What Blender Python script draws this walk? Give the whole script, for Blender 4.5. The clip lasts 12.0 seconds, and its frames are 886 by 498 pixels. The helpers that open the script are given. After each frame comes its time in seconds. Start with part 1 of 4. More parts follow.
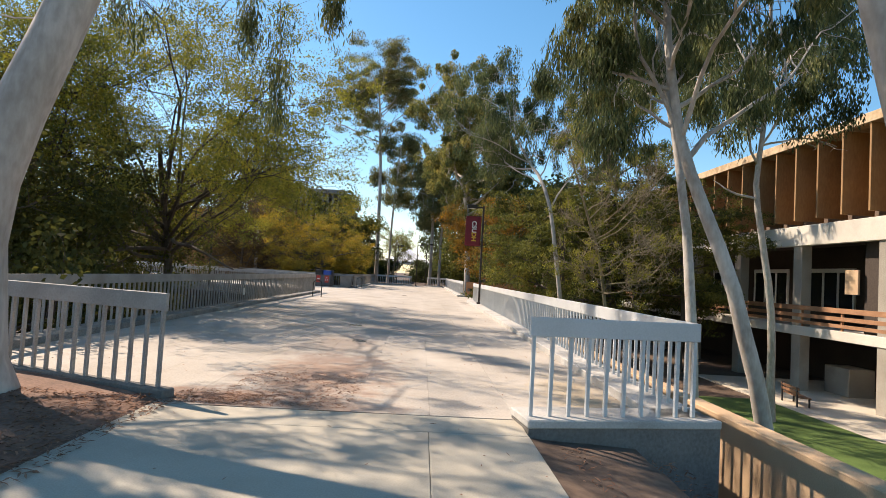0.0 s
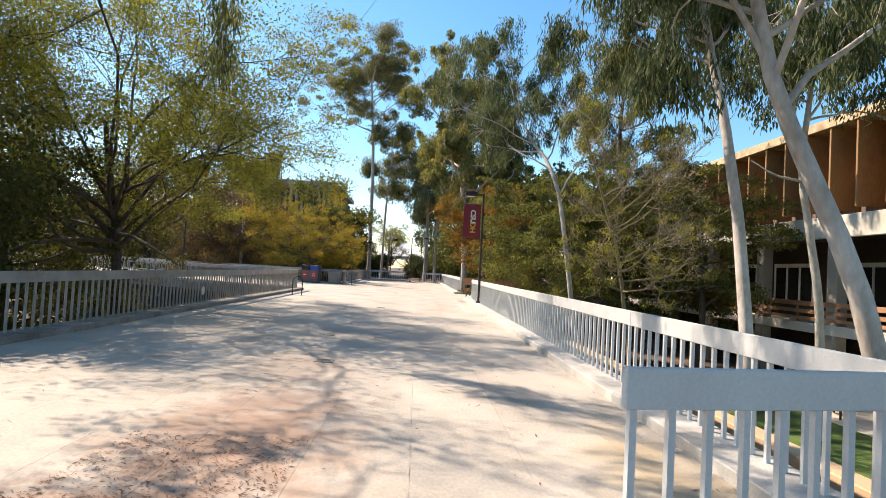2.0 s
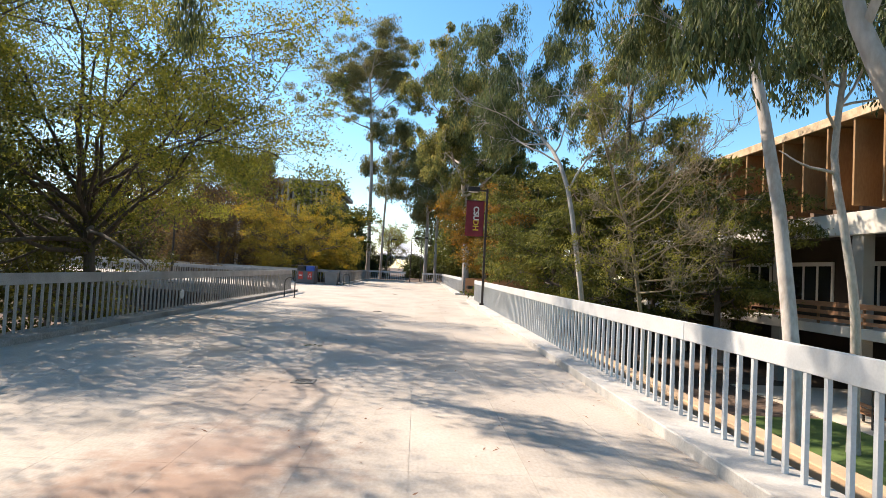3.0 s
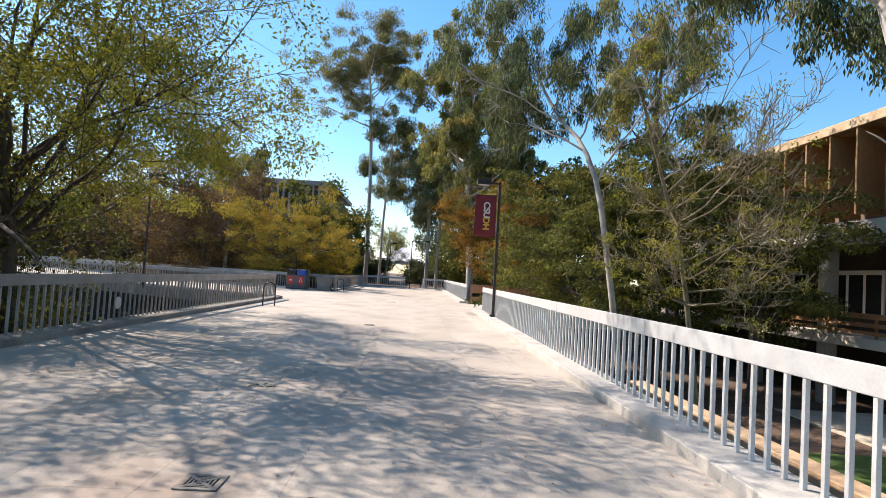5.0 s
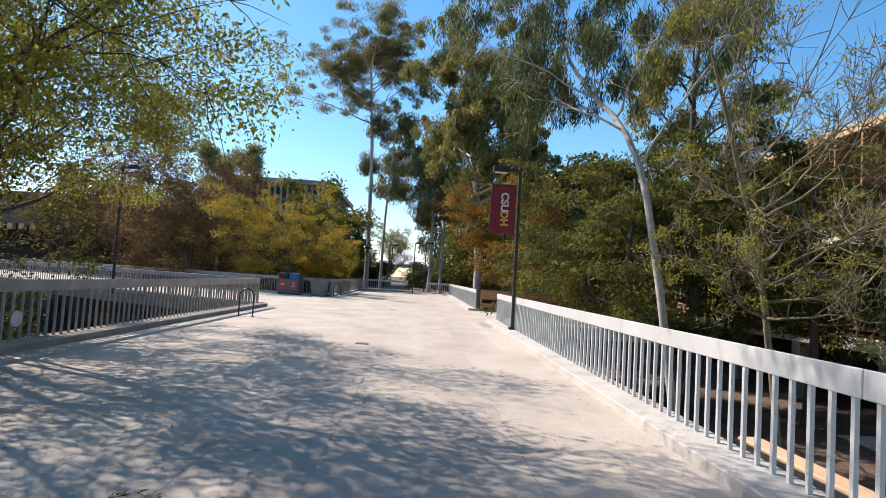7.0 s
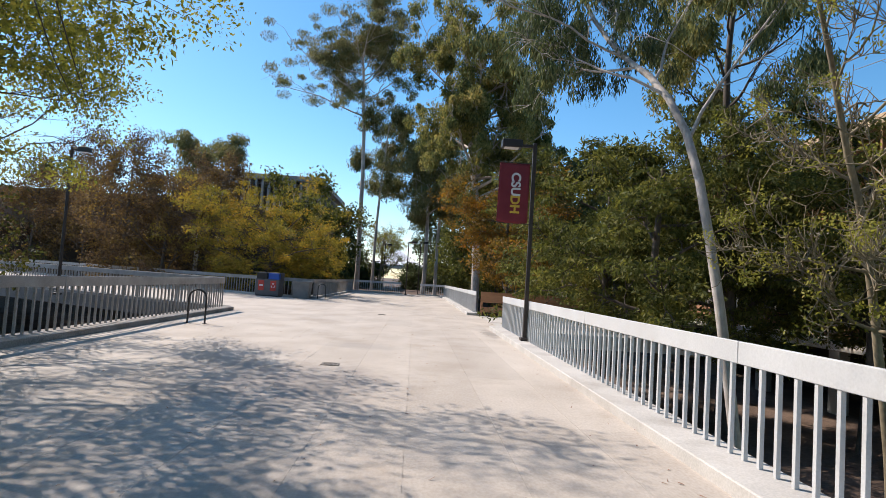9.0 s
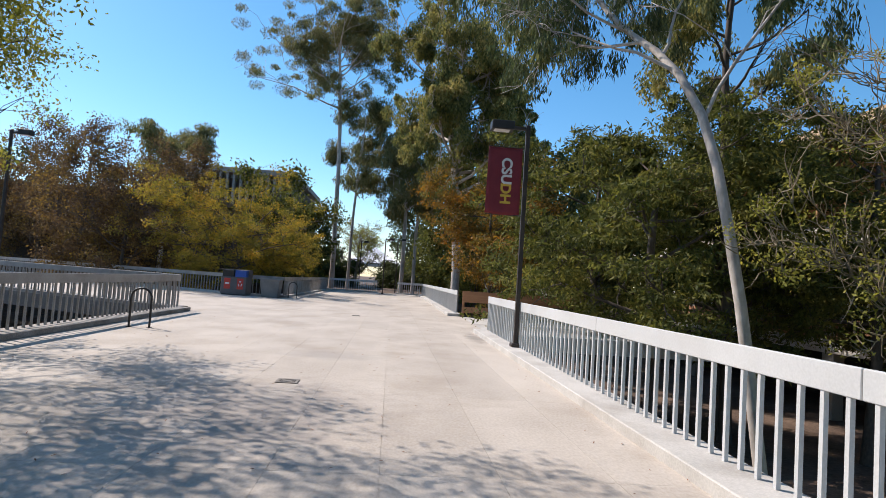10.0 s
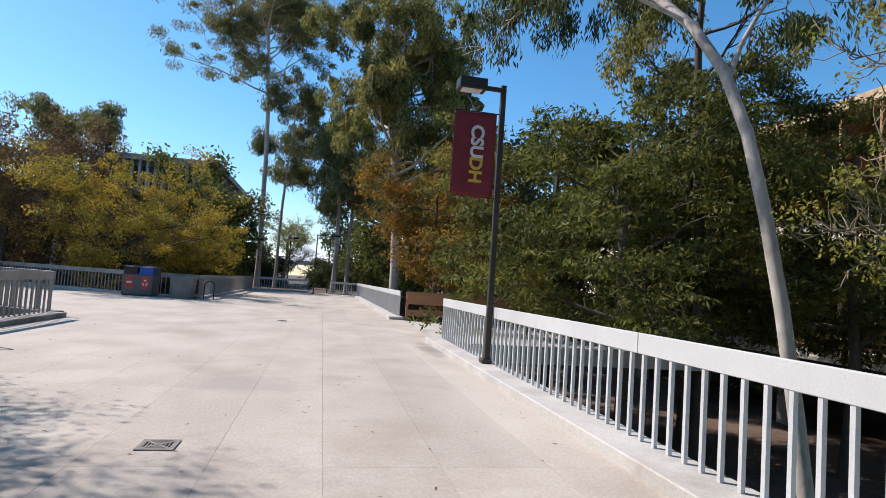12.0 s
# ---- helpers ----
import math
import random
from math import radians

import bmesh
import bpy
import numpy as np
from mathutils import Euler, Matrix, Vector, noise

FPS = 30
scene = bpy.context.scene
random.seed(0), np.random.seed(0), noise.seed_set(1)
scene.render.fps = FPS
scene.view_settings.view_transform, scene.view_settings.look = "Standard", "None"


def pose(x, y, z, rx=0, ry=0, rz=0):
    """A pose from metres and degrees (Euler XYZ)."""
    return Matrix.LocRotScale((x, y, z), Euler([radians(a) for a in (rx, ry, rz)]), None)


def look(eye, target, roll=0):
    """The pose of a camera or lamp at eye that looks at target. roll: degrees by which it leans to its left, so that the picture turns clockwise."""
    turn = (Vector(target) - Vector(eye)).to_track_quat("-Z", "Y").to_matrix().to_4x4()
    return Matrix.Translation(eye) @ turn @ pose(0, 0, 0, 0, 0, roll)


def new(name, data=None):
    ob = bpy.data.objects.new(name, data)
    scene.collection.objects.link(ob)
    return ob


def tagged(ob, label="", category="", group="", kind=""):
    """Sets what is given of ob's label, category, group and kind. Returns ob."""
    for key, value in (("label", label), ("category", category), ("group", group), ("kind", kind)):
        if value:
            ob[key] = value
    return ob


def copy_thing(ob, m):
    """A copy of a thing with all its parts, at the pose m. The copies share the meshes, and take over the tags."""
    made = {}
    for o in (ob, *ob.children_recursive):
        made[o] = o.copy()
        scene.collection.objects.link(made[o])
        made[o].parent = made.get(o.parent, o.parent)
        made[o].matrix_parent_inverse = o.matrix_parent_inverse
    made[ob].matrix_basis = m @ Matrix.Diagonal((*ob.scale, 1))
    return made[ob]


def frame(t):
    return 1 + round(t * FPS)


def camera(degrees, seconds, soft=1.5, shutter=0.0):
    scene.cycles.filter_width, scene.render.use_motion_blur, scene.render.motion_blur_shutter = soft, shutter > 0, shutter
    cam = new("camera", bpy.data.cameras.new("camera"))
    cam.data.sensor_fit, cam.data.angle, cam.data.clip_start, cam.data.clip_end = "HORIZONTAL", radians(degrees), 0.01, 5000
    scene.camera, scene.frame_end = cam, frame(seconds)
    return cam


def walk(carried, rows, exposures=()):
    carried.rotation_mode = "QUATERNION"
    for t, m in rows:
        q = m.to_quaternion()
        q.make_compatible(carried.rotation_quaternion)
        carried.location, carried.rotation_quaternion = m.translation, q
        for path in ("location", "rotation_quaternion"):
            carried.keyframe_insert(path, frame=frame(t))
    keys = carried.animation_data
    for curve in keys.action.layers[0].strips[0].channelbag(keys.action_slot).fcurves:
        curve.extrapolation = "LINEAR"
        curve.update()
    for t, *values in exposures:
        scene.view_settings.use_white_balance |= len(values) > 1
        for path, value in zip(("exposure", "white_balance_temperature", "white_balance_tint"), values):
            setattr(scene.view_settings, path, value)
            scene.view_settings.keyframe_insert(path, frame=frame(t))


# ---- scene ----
cam = camera(76.0, 12.0, 0.8)
PATH = [
    (0, (0.427, -0.151, 1.559), (0.498, 1.846, 1.651), 3.3),
    (0.5, (0.437, 0.659, 1.578), (0.518, 2.655, 1.665), 3.0),
    (1, (0.501, 1.536, 1.581), (0.592, 3.533, 1.662), 3.1),
    (1.5, (0.529, 2.368, 1.594), (0.62, 4.365, 1.67), 3.1),
    (2, (0.578, 3.141, 1.593), (0.665, 5.138, 1.668), 3.2),
    (2.5, (0.555, 4.006, 1.579), (0.64, 6.002, 1.655), 3.0),
    (3, (0.593, 4.756, 1.603), (0.68, 6.753, 1.678), 3.0),
    (5, (0.587, 8.378, 1.582), (0.671, 10.374, 1.677), 3.5),
    (5.5, (0.569, 9.29, 1.603), (0.65, 11.286, 1.701), 3.7),
    (6, (0.519, 10.207, 1.61), (0.599, 12.203, 1.711), 3.7),
    (6.5, (0.465, 11.12, 1.604), (0.545, 13.115, 1.709), 3.6),
    (7, (0.511, 11.923, 1.619), (0.585, 13.919, 1.725), 3.5),
    (8.8, (0.588, 15.065, 1.551), (0.673, 17.06, 1.661), 3.9),
    (9, (0.604, 15.404, 1.548), (0.696, 17.398, 1.662), 3.7),
    (9.5, (0.617, 16.3, 1.536), (0.735, 18.293, 1.65), 3.9),
    (10, (0.597, 17.15, 1.543), (0.769, 19.14, 1.657), 3.9),
    (10.5, (0.643, 17.886, 1.509), (0.935, 19.861, 1.621), 4.1),
    (11, (0.581, 18.643, 1.492), (0.938, 20.607, 1.612), 4.0),
    (11.5, (0.538, 19.352, 1.494), (0.927, 21.31, 1.614), 3.9),
    (12, (0.484, 20.108, 1.51), (0.891, 22.062, 1.638), 4.0),
]
walk(cam, [(t, look(eye, target, roll)) for t, eye, target, roll in PATH], [(0.0, 0.65, 7450, 17), (1.5, 0.88, 7450, 17), (3.0, 0.9, 7200, 16), (5.0, 0.79, 6850, 17), (7.0, 0.63, 6650, 17), (9.5, 0.41, 6450, 16), (12.0, 0.35, 6250, 16)])

# ---- sky and sun ----
TO_SUN = Vector((-0.84, 0.56, 1.0)).normalized()
world = bpy.data.worlds.new("world")
scene.world = world
world.use_nodes = True
sky = world.node_tree.nodes.new("ShaderNodeTexSky")
sky.sky_type, sky.sun_disc = "NISHITA", False
sky.sun_elevation = math.asin(TO_SUN.z)
sky.sun_rotation = math.atan2(TO_SUN.x, TO_SUN.y)
sky.dust_density, sky.ozone_density, sky.air_density = 0.3, 3.0, 1.0
background = world.node_tree.nodes["Background"]
background.inputs["Strength"].default_value = 0.138
tone = world.node_tree.nodes.new("ShaderNodeHueSaturation")
tone.inputs["Saturation"].default_value, tone.inputs["Hue"].default_value = 1.26, 0.489
world.node_tree.links.new(sky.outputs[0], tone.inputs["Color"])
world.node_tree.links.new(tone.outputs[0], background.inputs["Color"])
sun = new("sun", bpy.data.lights.new("sun", "SUN"))
sun.data.energy, sun.data.angle, sun.data.color = 5.0, radians(0.53), (1.0, 0.93, 0.82)
sun.matrix_world = look(TO_SUN * 60, (0, 0, 0))


# ---- materials ----
def shader(name):
    m = bpy.data.materials.new(name)
    m.use_nodes = True
    return m, m.node_tree.nodes, m.node_tree.links, m.node_tree.nodes["Principled BSDF"]


def surface(name, dark, light, rough=0.7, grain=40.0, patch=1.5, bump=0.2, metal=0.0, depth=0.01, stain=None, amount=0.0, across=(1, 1, 1), piece=0.0, spots=()):
    """Two scales of variation between dark and light, fine relief, and an optional third colour in blotches."""
    m, nodes, links, out = shader(name)
    place = nodes.new("ShaderNodeTexCoord")
    scale = nodes.new("ShaderNodeMapping")
    scale.inputs["Scale"].default_value = across
    geo = nodes.new("ShaderNodeNewGeometry")
    links.new(geo.outputs["Position"], scale.inputs["Vector"])
    fine, broad = nodes.new("ShaderNodeTexNoise"), nodes.new("ShaderNodeTexNoise")
    for tex, size, detail in ((fine, grain, 6.0), (broad, patch, 5.0)):
        tex.inputs["Scale"].default_value, tex.inputs["Detail"].default_value = size, detail
        links.new(scale.outputs[0], tex.inputs["Vector"])
    add = nodes.new("ShaderNodeMath")
    add.operation = "MULTIPLY_ADD"
    add.inputs[1].default_value = 0.45
    links.new(fine.outputs[0], add.inputs[0])
    half = nodes.new("ShaderNodeMath")
    half.operation = "MULTIPLY"
    half.inputs[1].default_value = 0.55
    links.new(broad.outputs[0], half.inputs[0])
    links.new(half.outputs[0], add.inputs[2])
    ramp = nodes.new("ShaderNodeValToRGB")
    ramp.color_ramp.elements[0].position, ramp.color_ramp.elements[1].position = 0.34, 0.66
    ramp.color_ramp.elements[0].color, ramp.color_ramp.elements[1].color = (*dark, 1), (*light, 1)
    links.new(add.outputs[0], ramp.inputs[0])
    colour = ramp.outputs[0]
    if stain:
        blot = nodes.new("ShaderNodeTexNoise")
        blot.inputs["Scale"].default_value, blot.inputs["Detail"].default_value, blot.inputs["Roughness"].default_value = patch * 0.6, 8.0, 0.65
        links.new(geo.outputs["Position"], blot.inputs["Vector"])
        cut = nodes.new("ShaderNodeMapRange")
        cut.inputs["From Min"].default_value, cut.inputs["From Max"].default_value = 0.5, 0.72
        cut.inputs["To Max"].default_value = amount
        links.new(blot.outputs[0], cut.inputs[0])
        mix = nodes.new("ShaderNodeMix")
        mix.data_type = "RGBA"
        links.new(cut.outputs[0], mix.inputs[0])
        links.new(colour, mix.inputs[6])
        mix.inputs[7].default_value = (*stain, 1)
        colour = mix.outputs[2]
    for px, py, sx, sy, tint, most in spots:
        move = nodes.new("ShaderNodeVectorMath")
        move.operation = "SUBTRACT"
        move.inputs[1].default_value = (px, py, 0)
        links.new(geo.outputs["Position"], move.inputs[0])
        shrink = nodes.new("ShaderNodeVectorMath")
        shrink.operation = "MULTIPLY"
        shrink.inputs[1].default_value = (1 / sx, 1 / sy, 0)
        links.new(move.outputs[0], shrink.inputs[0])
        far = nodes.new("ShaderNodeVectorMath")
        far.operation = "LENGTH"
        links.new(shrink.outputs[0], far.inputs[0])
        rag = nodes.new("ShaderNodeTexNoise")
        rag.inputs["Scale"].default_value, rag.inputs["Detail"].default_value, rag.inputs["Roughness"].default_value = 2.2, 9.0, 0.7
        links.new(geo.outputs["Position"], rag.inputs["Vector"])
        sum_ = nodes.new("ShaderNodeMath")
        sum_.operation = "MULTIPLY_ADD"
        sum_.inputs[1].default_value = -2.4
        links.new(rag.outputs[0], sum_.inputs[0])
        links.new(far.outputs["Value"], sum_.inputs[2])
        cut = nodes.new("ShaderNodeMapRange")
        cut.inputs["From Min"].default_value, cut.inputs["From Max"].default_value = 0.0, -0.8
        cut.inputs["To Max"].default_value = most
        links.new(sum_.outputs[0], cut.inputs[0])
        mix = nodes.new("ShaderNodeMix")
        mix.data_type = "RGBA"
        links.new(cut.outputs[0], mix.inputs[0])
        links.new(colour, mix.inputs[6])
        mix.inputs[7].default_value = (*tint, 1)
        colour = mix.outputs[2]
    if piece:
        info = nodes.new("ShaderNodeObjectInfo")
        span = nodes.new("ShaderNodeMapRange")
        span.inputs["To Min"].default_value, span.inputs["To Max"].default_value = 1 - piece, 1 + piece
        links.new(info.outputs["Random"], span.inputs[0])
        hue = nodes.new("ShaderNodeHueSaturation")
        links.new(span.outputs[0], hue.inputs["Value"])
        links.new(colour, hue.inputs["Color"])
        colour = hue.outputs[0]
    links.new(colour, out.inputs["Base Color"])
    relief = nodes.new("ShaderNodeBump")
    relief.inputs["Strength"].default_value, relief.inputs["Distance"].default_value = bump, depth
    links.new(add.outputs[0], relief.inputs["Height"])
    links.new(relief.outputs[0], out.inputs["Normal"])
    out.inputs["Roughness"].default_value, out.inputs["Metallic"].default_value = rough, metal
    return m


def leafy(name, shades, thin=0.35, rough=0.72):
    """Leaves: a colour per leaf between the shades, part of the light passing through."""
    m, nodes, links, out = shader(name)
    shades = [(r * 1.05, g * 0.94, b * 0.98) for r, g, b in shades]
    geo = nodes.new("ShaderNodeNewGeometry")
    ramp = nodes.new("ShaderNodeValToRGB")
    ramp.color_ramp.elements[0].color = (*shades[0], 1)
    ramp.color_ramp.elements[1].color = (*shades[-1], 1)
    for k, c in enumerate(shades[1:-1], 1):
        ramp.color_ramp.elements.new(k / (len(shades) - 1)).color = (*c, 1)
    clumps = nodes.new("ShaderNodeTexNoise")
    clumps.inputs["Scale"].default_value, clumps.inputs["Detail"].default_value = 0.75, 3.0
    links.new(geo.outputs["Position"], clumps.inputs["Vector"])
    wide = nodes.new("ShaderNodeMapRange")
    wide.inputs["From Min"].default_value, wide.inputs["From Max"].default_value = 0.3, 0.7
    links.new(clumps.outputs[0], wide.inputs[0])
    blend = nodes.new("ShaderNodeMix")
    blend.inputs[0].default_value = 0.55
    links.new(geo.outputs["Random Per Island"], blend.inputs[2])
    links.new(wide.outputs[0], blend.inputs[3])
    links.new(blend.outputs[0], ramp.inputs[0])
    links.new(ramp.outputs[0], out.inputs["Base Color"])
    out.inputs["Roughness"].default_value = rough
    out.inputs["Specular IOR Level"].default_value = 0.2
    glow = nodes.new("ShaderNodeBsdfTranslucent")
    hue = nodes.new("ShaderNodeHueSaturation")
    hue.inputs["Value"].default_value, hue.inputs["Saturation"].default_value = 1.3, 1.1
    links.new(ramp.outputs[0], hue.inputs["Color"])
    links.new(hue.outputs[0], glow.inputs["Color"])
    mix = nodes.new("ShaderNodeMixShader")
    mix.inputs[0].default_value = thin
    links.new(out.outputs[0], mix.inputs[1])
    links.new(glow.outputs[0], mix.inputs[2])
    links.new(mix.outputs[0], nodes["Material Output"].inputs["Surface"])
    return m


SPOTS = [(-0.9, 8.3, 1.1, 1.9, (0.30, 0.17, 0.11), 0.75), (-1.9, 6.6, 1.3, 0.5, (0.26, 0.14, 0.09), 0.9), (-0.6, 6.4, 0.9, 0.5, (0.30, 0.18, 0.12), 0.7),
         (-1.0, 9.8, 0.8, 0.7, (0.27, 0.18, 0.14), 0.6), (2.7, 7.6, 0.6, 2.0, (0.42, 0.30, 0.16), 0.55), (-1.2, 11.8, 1.0, 1.6, (0.22, 0.16, 0.13), 0.55),
         (-0.8, 23.6, 1.5, 1.8, (0.27, 0.23, 0.2), 0.6), (3.1, 33.2, 0.3, 1.3, (0.18, 0.16, 0.14), 0.7), (-0.4, 28.2, 0.9, 0.6, (0.30, 0.27, 0.24), 0.5), (0.3, 17.0, 2.2, 3.0, (0.30, 0.25, 0.21), 0.45)]
CONCRETE = surface("deck_concrete", (0.355, 0.304, 0.253), (0.505, 0.447, 0.384), 0.85, 34, 0.9, 0.45, depth=0.006, stain=(0.29, 0.235, 0.18), amount=0.65, across=(1, 0.6, 1), piece=0.05, spots=SPOTS)
# Kerb concrete darkened for the shade along the left railings, with stain blotches.
SHADED_CURB = surface("stained_curb", (0.17, 0.15, 0.13), (0.36, 0.33, 0.295), 0.88, 30, 1.6, 0.4, stain=(0.08, 0.065, 0.055), amount=0.7)
PATH_CONCRETE = surface("path_concrete", (0.342, 0.301, 0.236), (0.486, 0.430, 0.342), 0.88, 70, 0.9, 0.3, depth=0.006, stain=(0.30, 0.25, 0.2), amount=0.5)
CURB = surface("curb_concrete", (0.36, 0.34, 0.31), (0.54, 0.51, 0.47), 0.85, 45, 1.4, 0.3, depth=0.006, stain=(0.25, 0.21, 0.17), amount=0.6)
OLD_CONCRETE = surface("old_concrete", (0.11, 0.10, 0.09), (0.22, 0.205, 0.185), 0.9, 30, 1.0, 0.4, stain=(0.12, 0.10, 0.08), amount=0.7)
PAINT = surface("grey_paint", (0.45, 0.455, 0.45), (0.56, 0.565, 0.56), 0.45, 50, 1.2, 0.08, depth=0.003, stain=(0.45, 0.44, 0.42), amount=0.45)
# The grey paint again, darkened and browned to stand in for shade.
SHADED_PAINT = surface("worn_grey_paint", (0.22, 0.205, 0.19), (0.37, 0.35, 0.325), 0.65, 50, 2.2, 0.15, depth=0.003, stain=(0.17, 0.145, 0.12), amount=0.6)
SOIL = surface("soil", (0.05, 0.03, 0.02), (0.17, 0.11, 0.075), 0.95, 9, 0.5, 0.8, depth=0.03)
MULCH = surface("mulch", (0.09, 0.045, 0.03), (0.27, 0.15, 0.10), 0.9, 30, 2, 0.5)
STAIN_DUST = surface("bark_dust", (0.26, 0.17, 0.12), (0.42, 0.31, 0.24), 0.95, 60, 3, 0.4)
LAWN = surface("lawn", (0.045, 0.085, 0.012), (0.10, 0.16, 0.03), 0.9, 25, 1.2, 0.8, depth=0.03)
PLAZA = surface("plaza", (0.45, 0.39, 0.30), (0.60, 0.53, 0.43), 0.9, 20, 0.8, 0.2)
TAN_WALL = surface("tan_stucco", (0.45, 0.29, 0.17), (0.60, 0.42, 0.26), 0.9, 60, 0.8, 0.4, stain=(0.3, 0.18, 0.1), amount=0.4)
FIN_WOOD = surface("ochre_panel", (0.26, 0.135, 0.052), (0.40, 0.225, 0.095), 0.75, 12, 0.7, 0.2, stain=(0.14, 0.07, 0.04), amount=0.4, across=(1, 1, 0.3))
FASCIA = surface("weathered_fascia", (0.42, 0.27, 0.14), (0.66, 0.50, 0.32), 0.8, 6, 1.2, 0.3, stain=(0.2, 0.11, 0.06), amount=0.8)
BEAM = surface("beam_concrete", (0.55, 0.50, 0.42), (0.68, 0.63, 0.55), 0.85, 20, 0.6, 0.2, stain=(0.3, 0.25, 0.2), amount=0.4)
BOARD = surface("brown_board", (0.255, 0.119, 0.058), (0.435, 0.224, 0.117), 0.75, 20, 1.5, 0.3, across=(0.15, 1, 3))
# Near-black wall colour; also carries the shade in recesses and under overhangs.
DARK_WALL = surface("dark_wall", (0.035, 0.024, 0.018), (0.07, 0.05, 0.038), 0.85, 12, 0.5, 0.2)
# Darker than the beam concrete, to put the overhang's shade on the columns.
COLUMN = surface("column_concrete", (0.26, 0.225, 0.185), (0.40, 0.36, 0.30), 0.85, 20, 0.6, 0.2, stain=(0.16, 0.13, 0.1), amount=0.5)
BROWN_WALL = surface("brown_wall", (0.12, 0.08, 0.056), (0.20, 0.14, 0.10), 0.85, 20, 0.5, 0.3)
GREY_BUILDING = surface("grey_wall", (0.22, 0.21, 0.21), (0.32, 0.31, 0.30), 0.8, 8, 0.3, 0.1)
WHITE = surface("white_paint", (0.74, 0.73, 0.70), (0.82, 0.81, 0.79), 0.55, 20, 1, 0.05)
TENT = surface("white_canvas", (0.78, 0.78, 0.78), (0.84, 0.84, 0.84), 0.6, 3, 0.3, 0.05)
BLACK = surface("black_steel", (0.012, 0.011, 0.011), (0.03, 0.026, 0.024), 0.45, 60, 2, 0.1, 0.2, 0.002)
BRONZE = surface("bronze_steel", (0.03, 0.022, 0.018), (0.055, 0.042, 0.035), 0.5, 60, 2, 0.1, 0.3, 0.002)
BIN_GREY = surface("bin_grey", (0.09, 0.075, 0.075), (0.14, 0.12, 0.115), 0.6, 40, 2, 0.1)
PLANTER = surface("planter_grey", (0.16, 0.15, 0.14), (0.25, 0.235, 0.22), 0.85, 40, 2, 0.2)
BLUE = surface("blue_plastic", (0.01, 0.06, 0.30), (0.015, 0.09, 0.40), 0.4, 40, 2, 0.05)
RED = surface("red_sticker", (0.45, 0.03, 0.02), (0.55, 0.05, 0.03), 0.4, 40, 2, 0.02)
MAROON = surface("maroon_cloth", (0.16, 0.017, 0.028), (0.23, 0.03, 0.042), 0.8, 200, 3, 0.1, depth=0.002)
YELLOW = surface("yellow_print", (0.60, 0.36, 0.04), (0.70, 0.44, 0.06), 0.7, 60, 3, 0.02)
PALE = surface("pale_print", (0.62, 0.60, 0.60), (0.72, 0.70, 0.70), 0.7, 60, 3, 0.02)
IRON = surface("cast_iron", (0.16, 0.14, 0.12), (0.28, 0.25, 0.22), 0.75, 60, 5, 0.2, 0.2)
PIT = surface("drain_pit", (0.006, 0.006, 0.005), (0.012, 0.011, 0.01), 0.9)
GUM_BARK = surface("gum_bark", (0.29, 0.245, 0.205), (0.56, 0.505, 0.45), 0.8, 14, 1.6, 0.35, depth=0.02, stain=(0.26, 0.20, 0.16), amount=0.6, across=(1, 1, 0.35))
DARK_BARK = surface("dark_bark", (0.045, 0.034, 0.026), (0.12, 0.095, 0.075), 0.9, 18, 2, 0.7, depth=0.02, across=(1, 1, 0.35))
PALE_TWIG = surface("pale_twig", (0.12, 0.093, 0.058), (0.31, 0.25, 0.16), 0.85, 18, 2, 0.5, across=(1, 1, 0.4))
GUM_LEAF = leafy("gum_leaf", [(0.05, 0.07, 0.027), (0.11, 0.138, 0.046), (0.26, 0.26, 0.08), (0.42, 0.355, 0.13)], 0.4)
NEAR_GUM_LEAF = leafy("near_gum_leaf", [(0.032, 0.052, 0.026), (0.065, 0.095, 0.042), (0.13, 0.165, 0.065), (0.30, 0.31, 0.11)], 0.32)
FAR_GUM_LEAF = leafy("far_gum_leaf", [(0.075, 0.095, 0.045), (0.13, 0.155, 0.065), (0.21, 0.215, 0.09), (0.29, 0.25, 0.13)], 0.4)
LACY_LEAF = leafy("lacy_leaf", [(0.07, 0.095, 0.028), (0.145, 0.175, 0.04), (0.26, 0.275, 0.052), (0.37, 0.33, 0.075)], 0.4)
FERN_LEAF = leafy("fern_leaf", [(0.028, 0.042, 0.014), (0.07, 0.09, 0.024), (0.15, 0.165, 0.04), (0.26, 0.25, 0.07)], 0.38)
YELLOW_LEAF = leafy("yellow_leaf", [(0.085, 0.10, 0.028), (0.19, 0.19, 0.04), (0.34, 0.275, 0.05), (0.55, 0.32, 0.065)], 0.42)
GOLD_LEAF = leafy("gold_leaf", [(0.05, 0.055, 0.02), (0.12, 0.10, 0.026), (0.25, 0.155, 0.036), (0.42, 0.20, 0.045)], 0.4)
RUST_LEAF = leafy("rust_leaf", [(0.06, 0.045, 0.032), (0.11, 0.08, 0.045), (0.17, 0.125, 0.045), (0.30, 0.23, 0.05)], 0.35)
FAR_LEAF = leafy("far_leaf", [(0.04, 0.06, 0.025), (0.07, 0.095, 0.035), (0.12, 0.13, 0.05)], 0.3)
OLIVE_LEAF = leafy("olive_leaf", [(0.035, 0.045, 0.014), (0.07, 0.08, 0.022), (0.13, 0.13, 0.03)], 0.35)
LIME_LEAF = leafy("lime_leaf", [(0.16, 0.185, 0.03), (0.24, 0.26, 0.055), (0.32, 0.31, 0.075)], 0.45)
